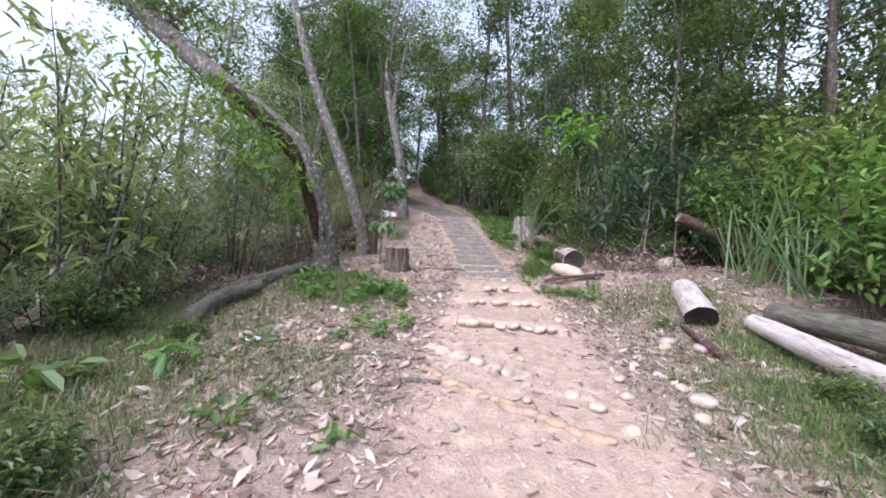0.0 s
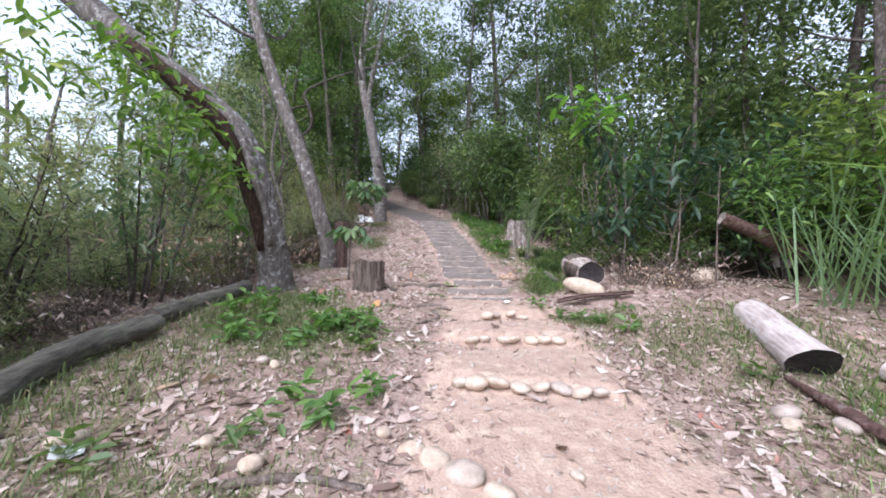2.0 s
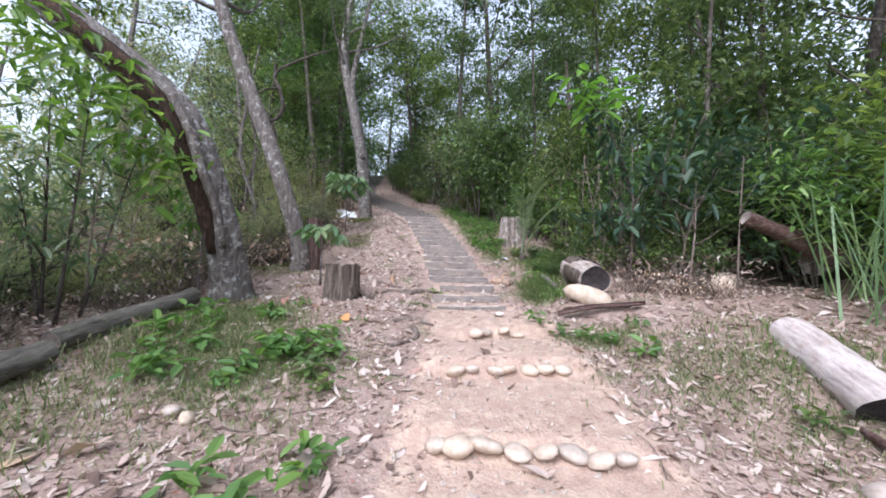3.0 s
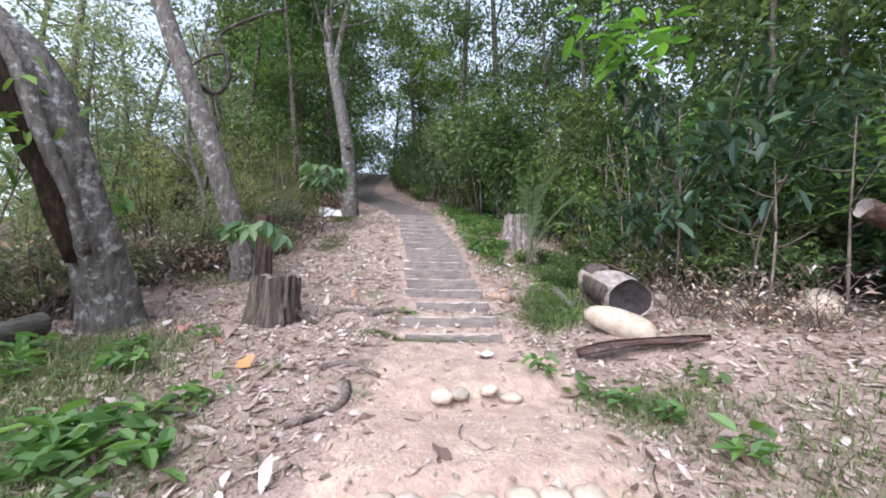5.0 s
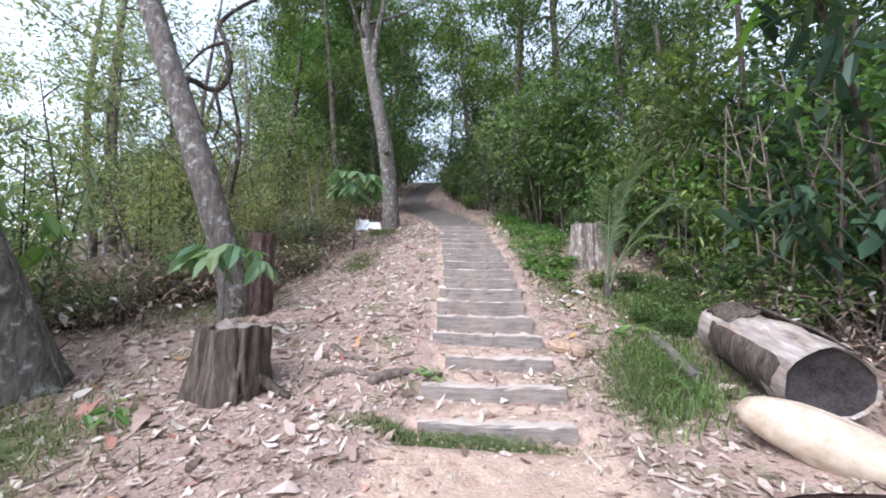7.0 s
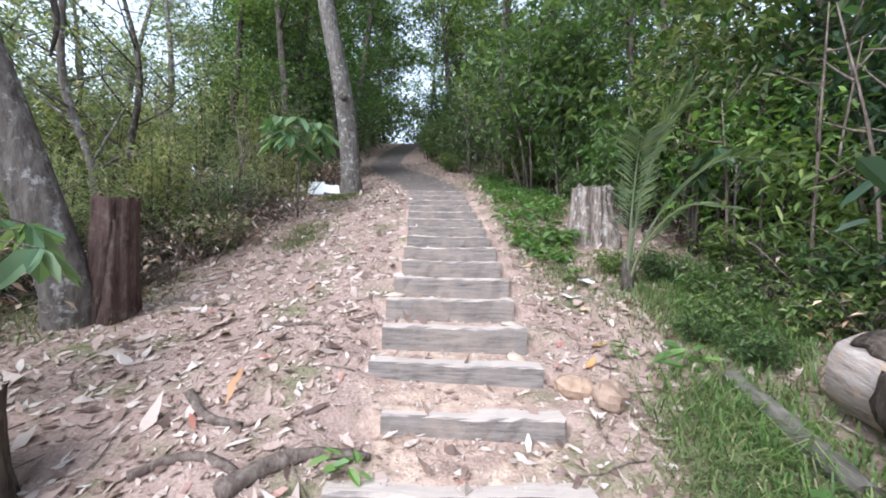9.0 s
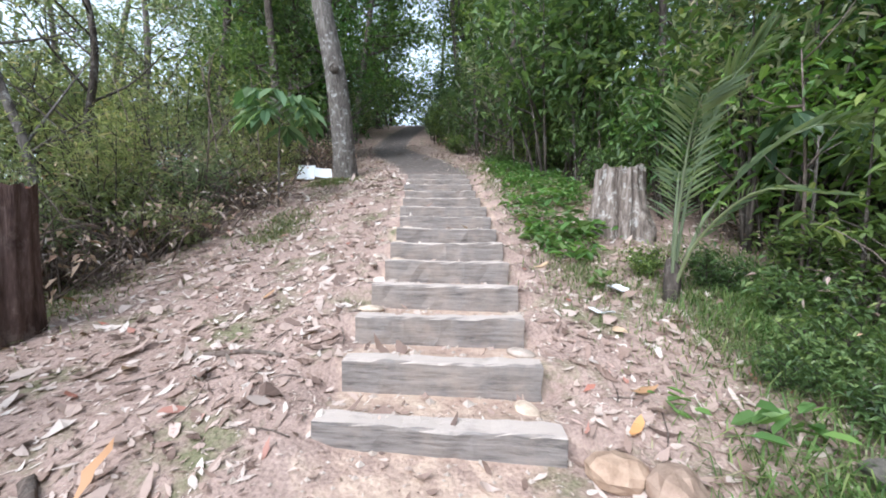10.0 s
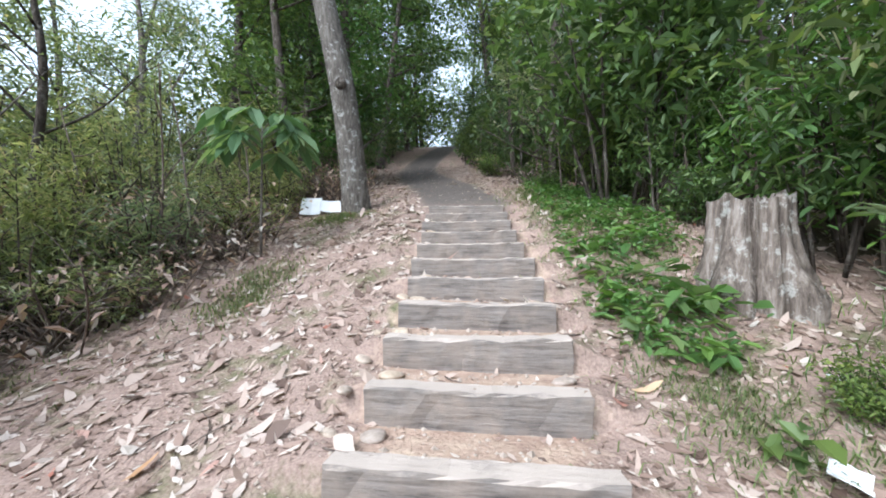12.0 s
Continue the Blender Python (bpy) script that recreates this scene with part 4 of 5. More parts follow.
for k, (x, y, h, lx) in enumerate(((-0.5, 47, 17, 0.5), (1.7, 29.5, 13, -1.2), (-3.3, 27, 12, 1.2))):
    z = surface_z(x, y) - 0.1
    tree("tree", [(x, y, z, 0.26), (x, y, z + 0.7, 0.16), (x + lx * 0.5, y, z + h * 0.5, 0.12), (x + lx, y, z + h, 0.03)], 15, 3.6, LEAF_MID, BARK_DARK, "tall tree whose crown closes over the path", 175 + k, per=75, size=0.24, ratio=0.42, start=0.42, spread=0.6)

# --- a bare small tree on the outer bank
tree("bare_tree", [(-3.6, 14.0, 2.0, 0.06), (-3.7, 13.9, 3.6, 0.05), (-3.5, 13.8, 5.2, 0.04), (-4.3, 13.9, 7.6, 0.015)], 11, 1.6, LEAF_DULL, BARK_DARK, "thin nearly bare tree with crooked boughs", 71, per=6, size=0.08, start=0.3, rise=0.7)
tree("bare_tree", [(-2.9, 12.6, 1.8, 0.05), (-3.0, 12.5, 3.2, 0.045), (-3.35, 12.4, 4.6, 0.04), (-3.0, 12.2, 7.0, 0.015)], 9, 1.4, LEAF_DULL, BARK_GREY, "thin nearly bare tree with crooked boughs", 72, per=5, size=0.08, start=0.3, rise=0.7)

# --- the woods
forest = [tree("forest_tree", [(0, 0, -0.3, 0.24), (0.05, 0, 0.6, 0.15), (0.3, 0.2, 4.5, 0.12), (0.2, -0.2, 9.5, 0.05), (0.3, 0, 11.5, 0.02)], 15, 2.8, LEAF_DARK, BARK_DARK, "tall leafy forest tree with a dark trunk", 80 + k, per=52, size=0.22, ratio=0.45, start=0.16, spread=0.5) for k in range(3)]
lightw = [tree("forest_tree", [(0, 0, -0.3, 0.2), (0.1, 0, 0.8, 0.12), (-0.3, 0.3, 4.0, 0.09), (-0.6, 0.1, 8.0, 0.03)], 12, 2.2, LEAF_DULL, BARK_GREY, "airy light-leaved tree on the outer slope", 90 + k, per=46, size=0.17, ratio=0.32, start=0.25, spread=0.42) for k in range(2)]


set_out(forest, scatter(28, -3, 24, 8, 46, 0.75, 1.25, lambda x, y: x > edge_right(y) + 1.6 and (y > 14 or x > 9), 2.2, 3), "trees of the upper woods")
set_out([forest[0], forest[1], forest[2]], scatter(20, -14, 0, 19, 48, 0.7, 1.15, lambda x, y: x < edge_left(y) - 1.0 and (y > 29 or x > edge_left(y) - 3.2), 2.2, 4), "trees of the upper woods")
set_out(lightw, scatter(18, -22, -5, 7, 30, 0.6, 1.1, lambda x, y: x < edge_left(y) - 2.5 and not (-13 < x < -4 and y < 14.5), 2.4, 5), "trees of the outer slope")
set_out(forest, [(9.5, -6, 1.0), (4, -20, 1.1), (-4, -22, 0.9), (12, 1, 1.1), (13, 6, 1.1), (12, 10.5, 1.0), (9.6, 8.6, 0.85), (8.3, 11.6, 0.8), (7.9, 9.6, 0.6), (-3.4, 33, 1.0), (1.9, 31, 0.9), (1.7, 43, 1.2), (-4.2, 43, 1.15)], "trees of the upper woods")

set_out(lightw, [(-6.2, 14.2, 0.66), (-9.2, 13.0, 0.75), (-8.2, 9.6, 0.62), (-10.5, 10.0, 0.7), (-5.0, 16.5, 0.7), (-7.6, 17.0, 0.75)], "trees of the outer slope")

broad = [shrub("shrub", 2.6, 2.2, LEAF_MID, "dense green broadleaf shrub with dark stems", 110 + k, 10, 2800, 0.135, 0.45, 0.25, 0.24) for k in range(3)]
dark = [shrub("shrub", 2.4, 2.0, LEAF_DARK, "deep green shrub in the shade of the woods", 120 + k, 12, 2800, 0.12, 0.42, 0.25, 0.26) for k in range(2)]
feather = [shrub("shrub", 2.2, 2.0, LEAF_DULL, "feathery dull-green thicket with narrow leaves", 130 + k, 14, 2400, 0.16, 0.17, 0.35, 0.03) for k in range(3)]
lowbush = [shrub("low_bush", 0.9, 1.3, LEAF_DULL, "low scrubby bush of narrow leaves and dry shoots", 140 + k, 12, 1700, 0.10, 0.2, 0.3, 0.02, "bush") for k in range(2)]



def dry_brush(seed, height=0.8, width=1.1):
    """A tangle of dead shoots with a few withered leaves."""
    r = np.random.default_rng(seed)
    root = empty("dry_brush")
    pieces = []
    for k in range(46):
        a, b = r.uniform(0, 6.28), r.uniform(0, 6.28)
        s = np.array([math.cos(a), math.sin(a), 0]) * width * 0.35 * r.uniform()
        L = height * r.uniform(0.5, 1.2)
        e = s + np.array([math.cos(b) * L * 0.7, math.sin(b) * L * 0.7, L * r.uniform(0.15, 0.9)])
        m = (s + e) / 2 + r.normal(0, 0.07, 3) + np.array([0, 0, 0.08])
        pieces.append(tube([(*s, 0.006), (*m, 0.005), (*e, 0.002)], 5, 4, 0, 1))
    v, f = joined(pieces)
    tagged(mesh_object("brushwood", v, f, TWIG, root), kind="stuff")
    p = np.stack([r.normal(0, width * 0.3, 160), r.normal(0, width * 0.3, 160), r.uniform(0.03, height * 0.6, 160)], 1)
    v, f = leaf_cloud(p, 0.08, 0.4, 0.4, r)
    mesh_object("withered_leaves", v, f, DRY, root, smooth=False)
    tagged(root, "tangle of dry brown brushwood at the thicket edge", "brushwood")
    return root


brush = [dry_brush(200 + k) for k in range(3)]
set_out(brush, [(4.25, 8.4, 0.8), (4.6, 8.0, 0.7), (5.1, 8.6, 0.9), (4.9, 7.6, 0.7), (5.4, 9.2, 1.0), (4.3, 10.0, 0.8), (4.5, 9.3, 1.1), (5.0, 10.2, 1.2), (4.7, 8.8, 1.0), (5.3, 8.2, 1.1), (4.6, 10.8, 1.0)] + scatter(44, -5, -1, 9, 19, 0.8, 1.6, lambda x, y: edge_left(y) - 1.4 < x < edge_left(y) + 0.3, 0.5, 31)
        + scatter(10, -5, -2, 3, 9, 0.6, 1.0, lambda x, y: edge_left(y) - 0.8 < x < edge_left(y) + 0.3, 0.6, 32) + scatter(8, 0, 7, 11, 24, 0.6, 1.0, lambda x, y: edge_right(y) - 0.3 < x < edge_right(y) + 0.5, 0.6, 33), "brushwood")
undergrowth = [shrub("low_bush", 0.8, 1.1, LEAF_MID, "low leafy undergrowth at the thicket edge", 145 + k, 11, 1100, 0.11, 0.42, 0.2, 0.02, "bush") for k in range(2)]

coarse = [shrub("shrub", 3.0, 1.9, LEAF_BLUE, "tall shrub with large bluish-green leaves", 155 + k, 8, 1700, 0.15, 0.4, 0.35, 0.1) for k in range(2)]
airy = [shrub("shrub", 3.6, 1.8, LEAF_DULL, "tall airy shrub of slender pale stems", 157 + k, 10, 1500, 0.13, 0.3, 0.3, 0.35) for k in range(2)]
set_out([broad[0], airy[0], dark[0], broad[1], coarse[0], airy[1], dark[1], broad[2], coarse[1]], scatter(60, 1, 13, 1, 34, 0.6, 1.4, lambda x, y: edge_right(y) + 0.2 < x < edge_right(y) + 5.5 and not (x < 6.6 and 4.9 < y < 8.1), 0.85, 6), "shrubs of the uphill thicket")
set_out(airy, [(-2.7, 13.3, 0.5), (-3.3, 15.0, 0.65), (-2.6, 11.5, 0.45), (-3.0, 16.6, 0.7), (-3.9, 12.2, 0.7)], "airy shrubs of the bank")
set_out(feather, lowered(scatter(54, -12, -1, -2, 34, 0.7, 1.25, lambda x, y: edge_left(y) - 6 < x < edge_left(y) - 0.3, 0.85, 7)), "shrubs of the outer thicket")
set_out(lowbush, scatter(34, -7, -1, 1, 9.5, 0.5, 1.0, lambda x, y: edge_left(y) - 1.6 < x < edge_left(y) + 0.3, 0.5, 18), "low bushes on the bank")
set_out(undergrowth, [(-2.0, 2.6, 0.5), (-2.6, 3.3, 0.6), (-2.9, 2.2, 0.7), (-1.7, 1.9, 0.45), (-3.2, 4.1, 0.6), (-2.3, 4.2, 0.35), (3.1, 2.3, 0.4), (3.5, 3.0, 0.4), (3.6, 10.4, 0.4), (3.95, 11.0, 0.5), (3.75, 11.6, 0.4), (4.1, 10.2, 0.5), (3.35, 11.9, 0.3), (3.5, 9.95, 0.35), (3.3, 10.3, 0.25)], "weeds by the path")
set_out(undergrowth, scatter(26, 1, 9, 1, 22, 0.4, 0.9, lambda x, y: edge_right(y) - 0.35 < x < edge_right(y) + 1.2 and not (3.2 < x < 5.3 and 2 < y < 6.4) and not (x < 6.2 and 5 < y < 8), 0.5, 19), "undergrowth of the thicket")
set_out(lowbush, scatter(15, -6, -1.2, 9, 19, 0.6, 1.1, lambda x, y: edge_left(y) - 1.2 < x < edge_left(y) + 0.25 and not (abs(x + 1.3) < 0.7 and abs(y - 16.4) < 1.0), 0.5, 8), "low bushes on the bank")
set_out(dark, scatter(16, -3, 7, 15, 34, 0.5, 0.9, lambda x, y: edge_right(y) - 0.1 < x < edge_right(y) + 0.8, 0.7, 9), "shrubs of the uphill thicket")

# --- far woods on the crest and slopes
fw = np.random.default_rng(12)
centres = []
for _ in range(420):
    a = fw.uniform(0, 2 * math.pi)
    d = fw.uniform(34, 75)
    x, y = d * math.cos(a), 12 + d * math.sin(a)
    if x < -8 and y < 45:
        h = fw.uniform(-1, 3)
    else:
        h = fw.uniform(0.5, 13)
    if abs(x - 1.67 + 0.08 * (y - 9.9)) < 2.6 and y > 30:
        continue
    centres.append((x, y, surface_z(x, y) + h))
p = clump_points(centres, np.full(len(centres), 2.0), 190, fw)
v, f = leaf_cloud(p, 0.5, 0.5, 0.3, fw)
woods = mesh_object("far_woods", v, f, LEAF_DARK, smooth=False)
tagged(woods, "distant mass of grey-green woodland on the hill", "woods", kind="stuff")

# --- big-leaved shrub that leans over the hollow log
r = np.random.default_rng(31)
bigleaf = empty("broadleaf_sapling", (4.75, 9.25, surface_z(4.75, 9.25)))
stem_lines = [[(0, 0, -0.1, 0.04), (-0.1, -0.1, 1.3, 0.03), (-0.7, -0.4, 2.4, 0.02), (-1.35, -0.75, 2.95, 0.008)], [(0.1, 0, -0.1, 0.035), (0.2, -0.3, 1.4, 0.025), (0.1, -0.9, 2.6, 0.01)], [(0, 0.1, -0.1, 0.03), (-0.3, 0.2, 0.9, 0.02), (-0.85, 0.1, 1.25, 0.008)],
              [(0.2, 0.1, -0.1, 0.035), (0.7, -0.1, 1.5, 0.025), (0.9, -0.6, 2.9, 0.01)], [(0, -0.1, 0.0, 0.02), (-0.2, -0.5, 0.9, 0.015), (-0.55, -0.75, 1.1, 0.006)],
              [(0.3, 0, 0, 0.03), (0.2, -0.5, 1.2, 0.02), (-0.5, -1.0, 1.9, 0.006)], [(0.3, 0, 0, 0.03), (0.6, -0.8, 1.2, 0.02), (0.5, -1.4, 2.1, 0.006)]]
for l in stem_lines:
    v, f = tube(l, 10, 6, 0.03, 1)
    mesh_object("stem", v, f, BARK_DARK, bigleaf)
cent = []
for l in stem_lines:
    cent += [c[:3] for c in smooth_line(l, 9)[4:]]
p = clump_points(cent, np.full(len(cent), 0.2), 13, r)
v, f = broad_cloud(p, 0.23, 0.42, 0.45, r, 0.16)
mesh_object("foliage", v, f, LEAF_BLUE, bigleaf, smooth=False)
p = clump_points([smooth_line(stem_lines[0], 9)[k][:3] for k in (7, 8)], np.array([0.3, 0.28]), 34, r)
v, f = broad_cloud(p + np.array([0, 0, 0.12]), 0.27, 0.38, 0.2, r, 0.15)
mesh_object("young_leaves", v, f, LEAF_YOUNG, bigleaf, "bright yellow-green young leaves", smooth=False)
tagged(bigleaf, "large-leaved sapling arching over the path with bright tips", "sapling")

freshes = [shrub("shrub", 2.3, 2.0, LEAF_BRIGHT, "fresh bright-green shrub beside fallen logs", 150 + k, 9, 1700, 0.13, 0.45) for k in range(2)]
set_out(freshes, [(6.0, 4.6, 1.15), (6.3, 3.4, 1.1), (5.8, 9.9, 1.0), (7.0, 5.8, 1.0), (5.0, 12.4, 0.9), (4.75, 13.7, 0.85), (5.3, 12.9, 1.15), (4.5, 15.0, 0.75), (6.6, 7.6, 1.0)], "bright shrubs")
leafy = [shrub("sapling", 2.4, 1.2, LEAF_MID, "slender sapling with drooping leaves by the path", 160 + k, 5, 650, 0.15, 0.36, 0.45, 0.3, "sapling") for k in range(2)]
greyish = [shrub("sapling", 2.4, 1.2, LEAF_GREY, "slender grey-green sapling with drooping leaves on the outer bank", 165 + k, 5, 520, 0.15, 0.3, 0.45, 0.3, "sapling") for k in range(2)]
set_out(greyish, [(-3.5, 4.4, 1.1), (-4.3, 5.6, 1.3), (-3.2, 7.4, 1.0), (-4.0, 3.3, 1.1), (-3.0, 9.7, 0.8)], "outer saplings")
set_out(leafy, [(4.4, 11.0, 0.8), (4.4, 13.5, 0.85), (3.7, 14.8, 0.8), (3.2, 16.0, 0.8), (5.2, 12.2, 1.1), (4.6, 15.6, 1.1)], "saplings")


def compound_sapling(x, y, height, rays, leaflet, seed, label, mat, lean=(0, 0)):
    """A sapling whose stalks each end in a fan of large leaflets."""
    r = np.random.default_rng(seed)
    root = empty("sapling", (x, y, surface_z(x, y)))
    lines = [[(0, 0, -0.05, 0.018), (lean[0] * 0.4, lean[1] * 0.4, height * 0.5, 0.014), (lean[0], lean[1], height, 0.007)]]
    pos, dirs = [], []
    for k in range(rays):
        a = 6.28 * k / rays + r.uniform(-0.3, 0.3)
        t = r.uniform(0.72, 1.0)
        b = np.array([lean[0] * t, lean[1] * t, height * t])
        L = height * 0.26 * r.uniform(0.7, 1.2)
        e = b + np.array([math.cos(a) * L, math.sin(a) * L, L * r.uniform(0.0, 0.7)])
        lines.append([(*b, 0.005), (*((b + e) / 2 + np.array([0, 0, 0.04])), 0.004), (*e, 0.003)])
        for q in range(6):
            aa = a + (q - 2.5) * 0.75
            pos.append(e)
            dirs.append((math.cos(aa), math.sin(aa), -0.6 + r.normal(0, 0.2)))
    for k, l in enumerate(lines):
        v, f = tube(l, 6, 5, 0, 1)
        mesh_object("stalk" if k else "stem", v, f, BARK_GREY, root)
    v, f = broad_cloud(np.array(pos), leaflet, 0.44, 0.3, r, 0.12, np.array(dirs) * 4)
    mesh_object("foliage", v, f, mat, root, smooth=False)
    tagged(root, label, "sapling")


compound_sapling(-1.02, 14.2, 1.6, 18, 0.33, 3, "sapling with fans of large pale-green leaves beside a tree", LEAF_PALE)
compound_sapling(-0.85, 9.45, 1.0, 9, 0.23, 4, "small sapling with pale fan leaves behind a stump", LEAF_PALE)
compound_sapling(-2.5, 8.9, 1.4, 8, 0.2, 5, "young sapling with yellowish leaves beside a leaning tree", LEAF_BRIGHT)
compound_sapling(4.5, 11.6, 1.2, 8, 0.22, 6, "sapling with large glossy leaves at the thicket edge", LEAF_BLUE)


def palm(x, y, height, fronds, seed):
    """A young palm; fronds: (compass angle, length, spread)."""
    r = np.random.default_rng(seed)
    root = empty("young_palm", (x, y, surface_z(x, y)))
    mesh_object("stem", *tube([(0, 0, -0.05, 0.07), (0.01, 0, 0.15, 0.06), (0, 0.01, 0.32, 0.03)], 9, 12, 0.3, seed), BARK_DARK, root, "short shaggy dark stem")
    for a, L, reach in fronds:
        a, L = radians(a), L * height
        c, s = math.cos(a) * reach, math.sin(a) * reach
        line = smooth_line([(0, 0, 0, 0.016), (0.2 * L * c, 0.2 * L * s, 0.5 * L, 0.012), (0.6 * L * c, 0.6 * L * s, 0.88 * L, 0.007), (1.0 * L * c, 1.0 * L * s, (1.1 - 0.25 * reach) * L, 0.003)], 44)
        rib = mesh_object("frond", *tube([tuple(q) for q in line[::4]] + [tuple(line[-1])], 12, 5, 0, 1), LEAF_DULL, root)
        pos, dirs = [], []
        for i in range(15, 44):
            t = line[min(i + 1, 43), :3] - line[i - 1, :3]
            t /= np.linalg.norm(t)
            s = np.cross(t, [0, 0, 1.0])
            s /= np.linalg.norm(s) + 1e-9
            for sg in (1, -1):
                pos.append(line[i, :3])
                dirs.append(t * 0.75 + s * sg * 0.9 + np.array([0, 0, 0.15]))
        for q, d in zip(pos, dirs):
            v, f = leaf_cloud(np.array([q]), 0.33 * L / 1.6, 0.055, 0.1, r, 0.2, np.array([d]) * 14)
            mesh_object("leaflet", v, f, LEAF_GREY, rib, smooth=False)
    tagged(root, "young palm with arching feathered fronds over grass", "palm")


palm(3.37, 11.5, 1.0, ((-40, 1.75, 0.26), (-26, 1.4, 0.82), (255, 1.4, 0.36), (60, 1.15, 0.6), (-65, 0.9, 1.0)), 17)

# --- slim bare stems in front of the dark thickets
r = np.random.default_rng(61)
poles = [(4.4, 8.9, 1.2), (4.6, 9.5, 1.3), (4.35, 9.7, 1.0), (4.9, 8.4, 1.2), (4.75, 8.0, 0.9), (5.2, 8.9, 1.3), (4.5, 10.2, 1.2), (5.0, 9.9, 1.3), (5.3, 7.7, 1.0)] + scatter(30, 0, 8, 8.5, 25, 0.8, 1.3, lambda x, y: edge_right(y) - 0.15 < x < edge_right(y) + 0.7 and not (3.0 < x < 4.6 and y < 10), 0.35, 62) + scatter(18, -6, -1, 3, 20, 0.8, 1.3, lambda x, y: edge_left(y) - 0.8 < x < edge_left(y) + 0.1, 0.4, 63)
for x, y, s in poles:
    h = 2.0 * s
    lx, ly = r.normal(0, 0.3, 2)
    root = empty("bare_sapling", on(x, y, -0.05))
    line = [(0, 0, 0, 0.016), (lx * 0.3 + r.normal(0, 0.05), ly * 0.3, h * 0.5, 0.012), (lx, ly, h, 0.005)]
    mesh_object("stem", *tube(line, 9, 6, 0.05, 3), TWIG, root)
    for l in limbs_from(line, 4, 0.5, int(x * 50 + y * 7) % 997, 0.35, 0.8, 0.5):
        mesh_object("twig", *tube(l, 4, 4, 0, 1), TWIG, root)
    tagged(root, "slim nearly bare sapling before the dark thicket", "sapling", "bare saplings")

# --- reeds beside the logs
r = np.random.default_rng(44)


def blades(points, length, width, bend, r):
    """Arched blades of three joints."""
    n = len(points)
    a = r.uniform(0, 6.28, n)
    L = length * r.uniform(0.6, 1.3, n)
    d = np.stack([np.cos(a), np.sin(a), np.zeros(n)], 1)
    s = np.stack([-np.sin(a), np.cos(a), np.zeros(n)], 1) * (width * r.uniform(0.7, 1.3, n))[:, None]
    up = np.array([0, 0, 1.0])
    b = bend * r.uniform(0.5, 1.5, n)[:, None]
    L = L[:, None]
    m = points + up * L * 0.6 + d * L * 0.25 * b
    t = points + up * L * (0.95 - 0.35 * b) + d * L * 0.85 * b
    verts = np.stack([points - s, points + s, m + s * 0.8, m - s * 0.8, t], 1).reshape(-1, 3)
    i = np.arange(n)[:, None] * 5
    faces = [tuple(q) for q in (i + np.array([[0, 1, 2, 3]])).tolist()] + [tuple(q) for q in (i + np.array([[3, 2, 4]])).tolist()]
    return verts, faces


for x, y, n, L in ((5.6, 6.1, 22, 2.3), (6.1, 6.8, 22, 2.5), (5.7, 5.4, 20, 2.1), (6.3, 5.8, 22, 2.6)):
    z = surface_z(x, y)
    clump = empty("reed_clump", (x, y, z))
    for _ in range(n):
        v, f = blades(np.array([[r.normal(0, 0.14), r.normal(0, 0.14), -0.02]]), L, 0.013, 1.35, r)
        mesh_object("blade", v, f, LEAF_PALE, clump, smooth=False)
    tagged(clump, "clump of tall arching pale-green reed grass", "grass clump", "reed clumps")

# ---------------------------------------------------------------- ground cover
r = np.random.default_rng(55)


def rest(xy, up=0.0):
    return np.array([(x, y, surface_z(x, y) + up) for x, y in xy])


def patch(x, y, sx, sy, n):
    return np.stack([r.normal(x, sx, n), r.normal(y, sy, n)], 1)


grass_xy = np.concatenate([patch(x, y, sx, sy, int(n * 5)) for x, y, sx, sy, n in (
    (-2.2, 3.0, 0.6, 0.6, 600), (-3.0, 5.0, 0.5, 0.8, 900), (-1.6, 7.0, 0.45, 0.6, 900), (-0.9, 6.2, 0.45, 0.5, 900), (-1.2, 3.6, 0.5, 0.4, 420), (-1.5, 8.0, 0.35, 0.4, 600), (3.3, 3.4, 0.45, 0.7, 650), (3.4, 5.8, 0.5, 0.5, 600), (2.8, 6.9, 0.25, 0.2, 260),
    (2.95, 9.4, 0.18, 0.28, 420), (3.5, 10.6, 0.3, 0.45, 420), (3.9, 11.3, 0.5, 0.5, 700), (2.75, 9.0, 0.15, 0.2, 350), (1.3, 8.6, 0.3, 0.05, 520), (2.8, 12.0, 0.2, 0.4, 260), (3.0, 14.5, 0.4, 0.7, 900), (2.5, 16.5, 0.3, 0.8, 600), (-0.6, 13.4, 0.2, 0.3, 300), (-0.7, 15.7, 0.25, 0.25, 350),
    (-2.0, 11.2, 0.4, 0.6, 600), (4.6, 4.4, 0.6, 1.2, 700), (-3.6, 2.6, 0.6, 0.8, 800), (2.9, 2.2, 0.6, 0.6, 500))])
v, f = blades(rest(grass_xy, -0.015), 0.095, 0.0036, 1.3, r)
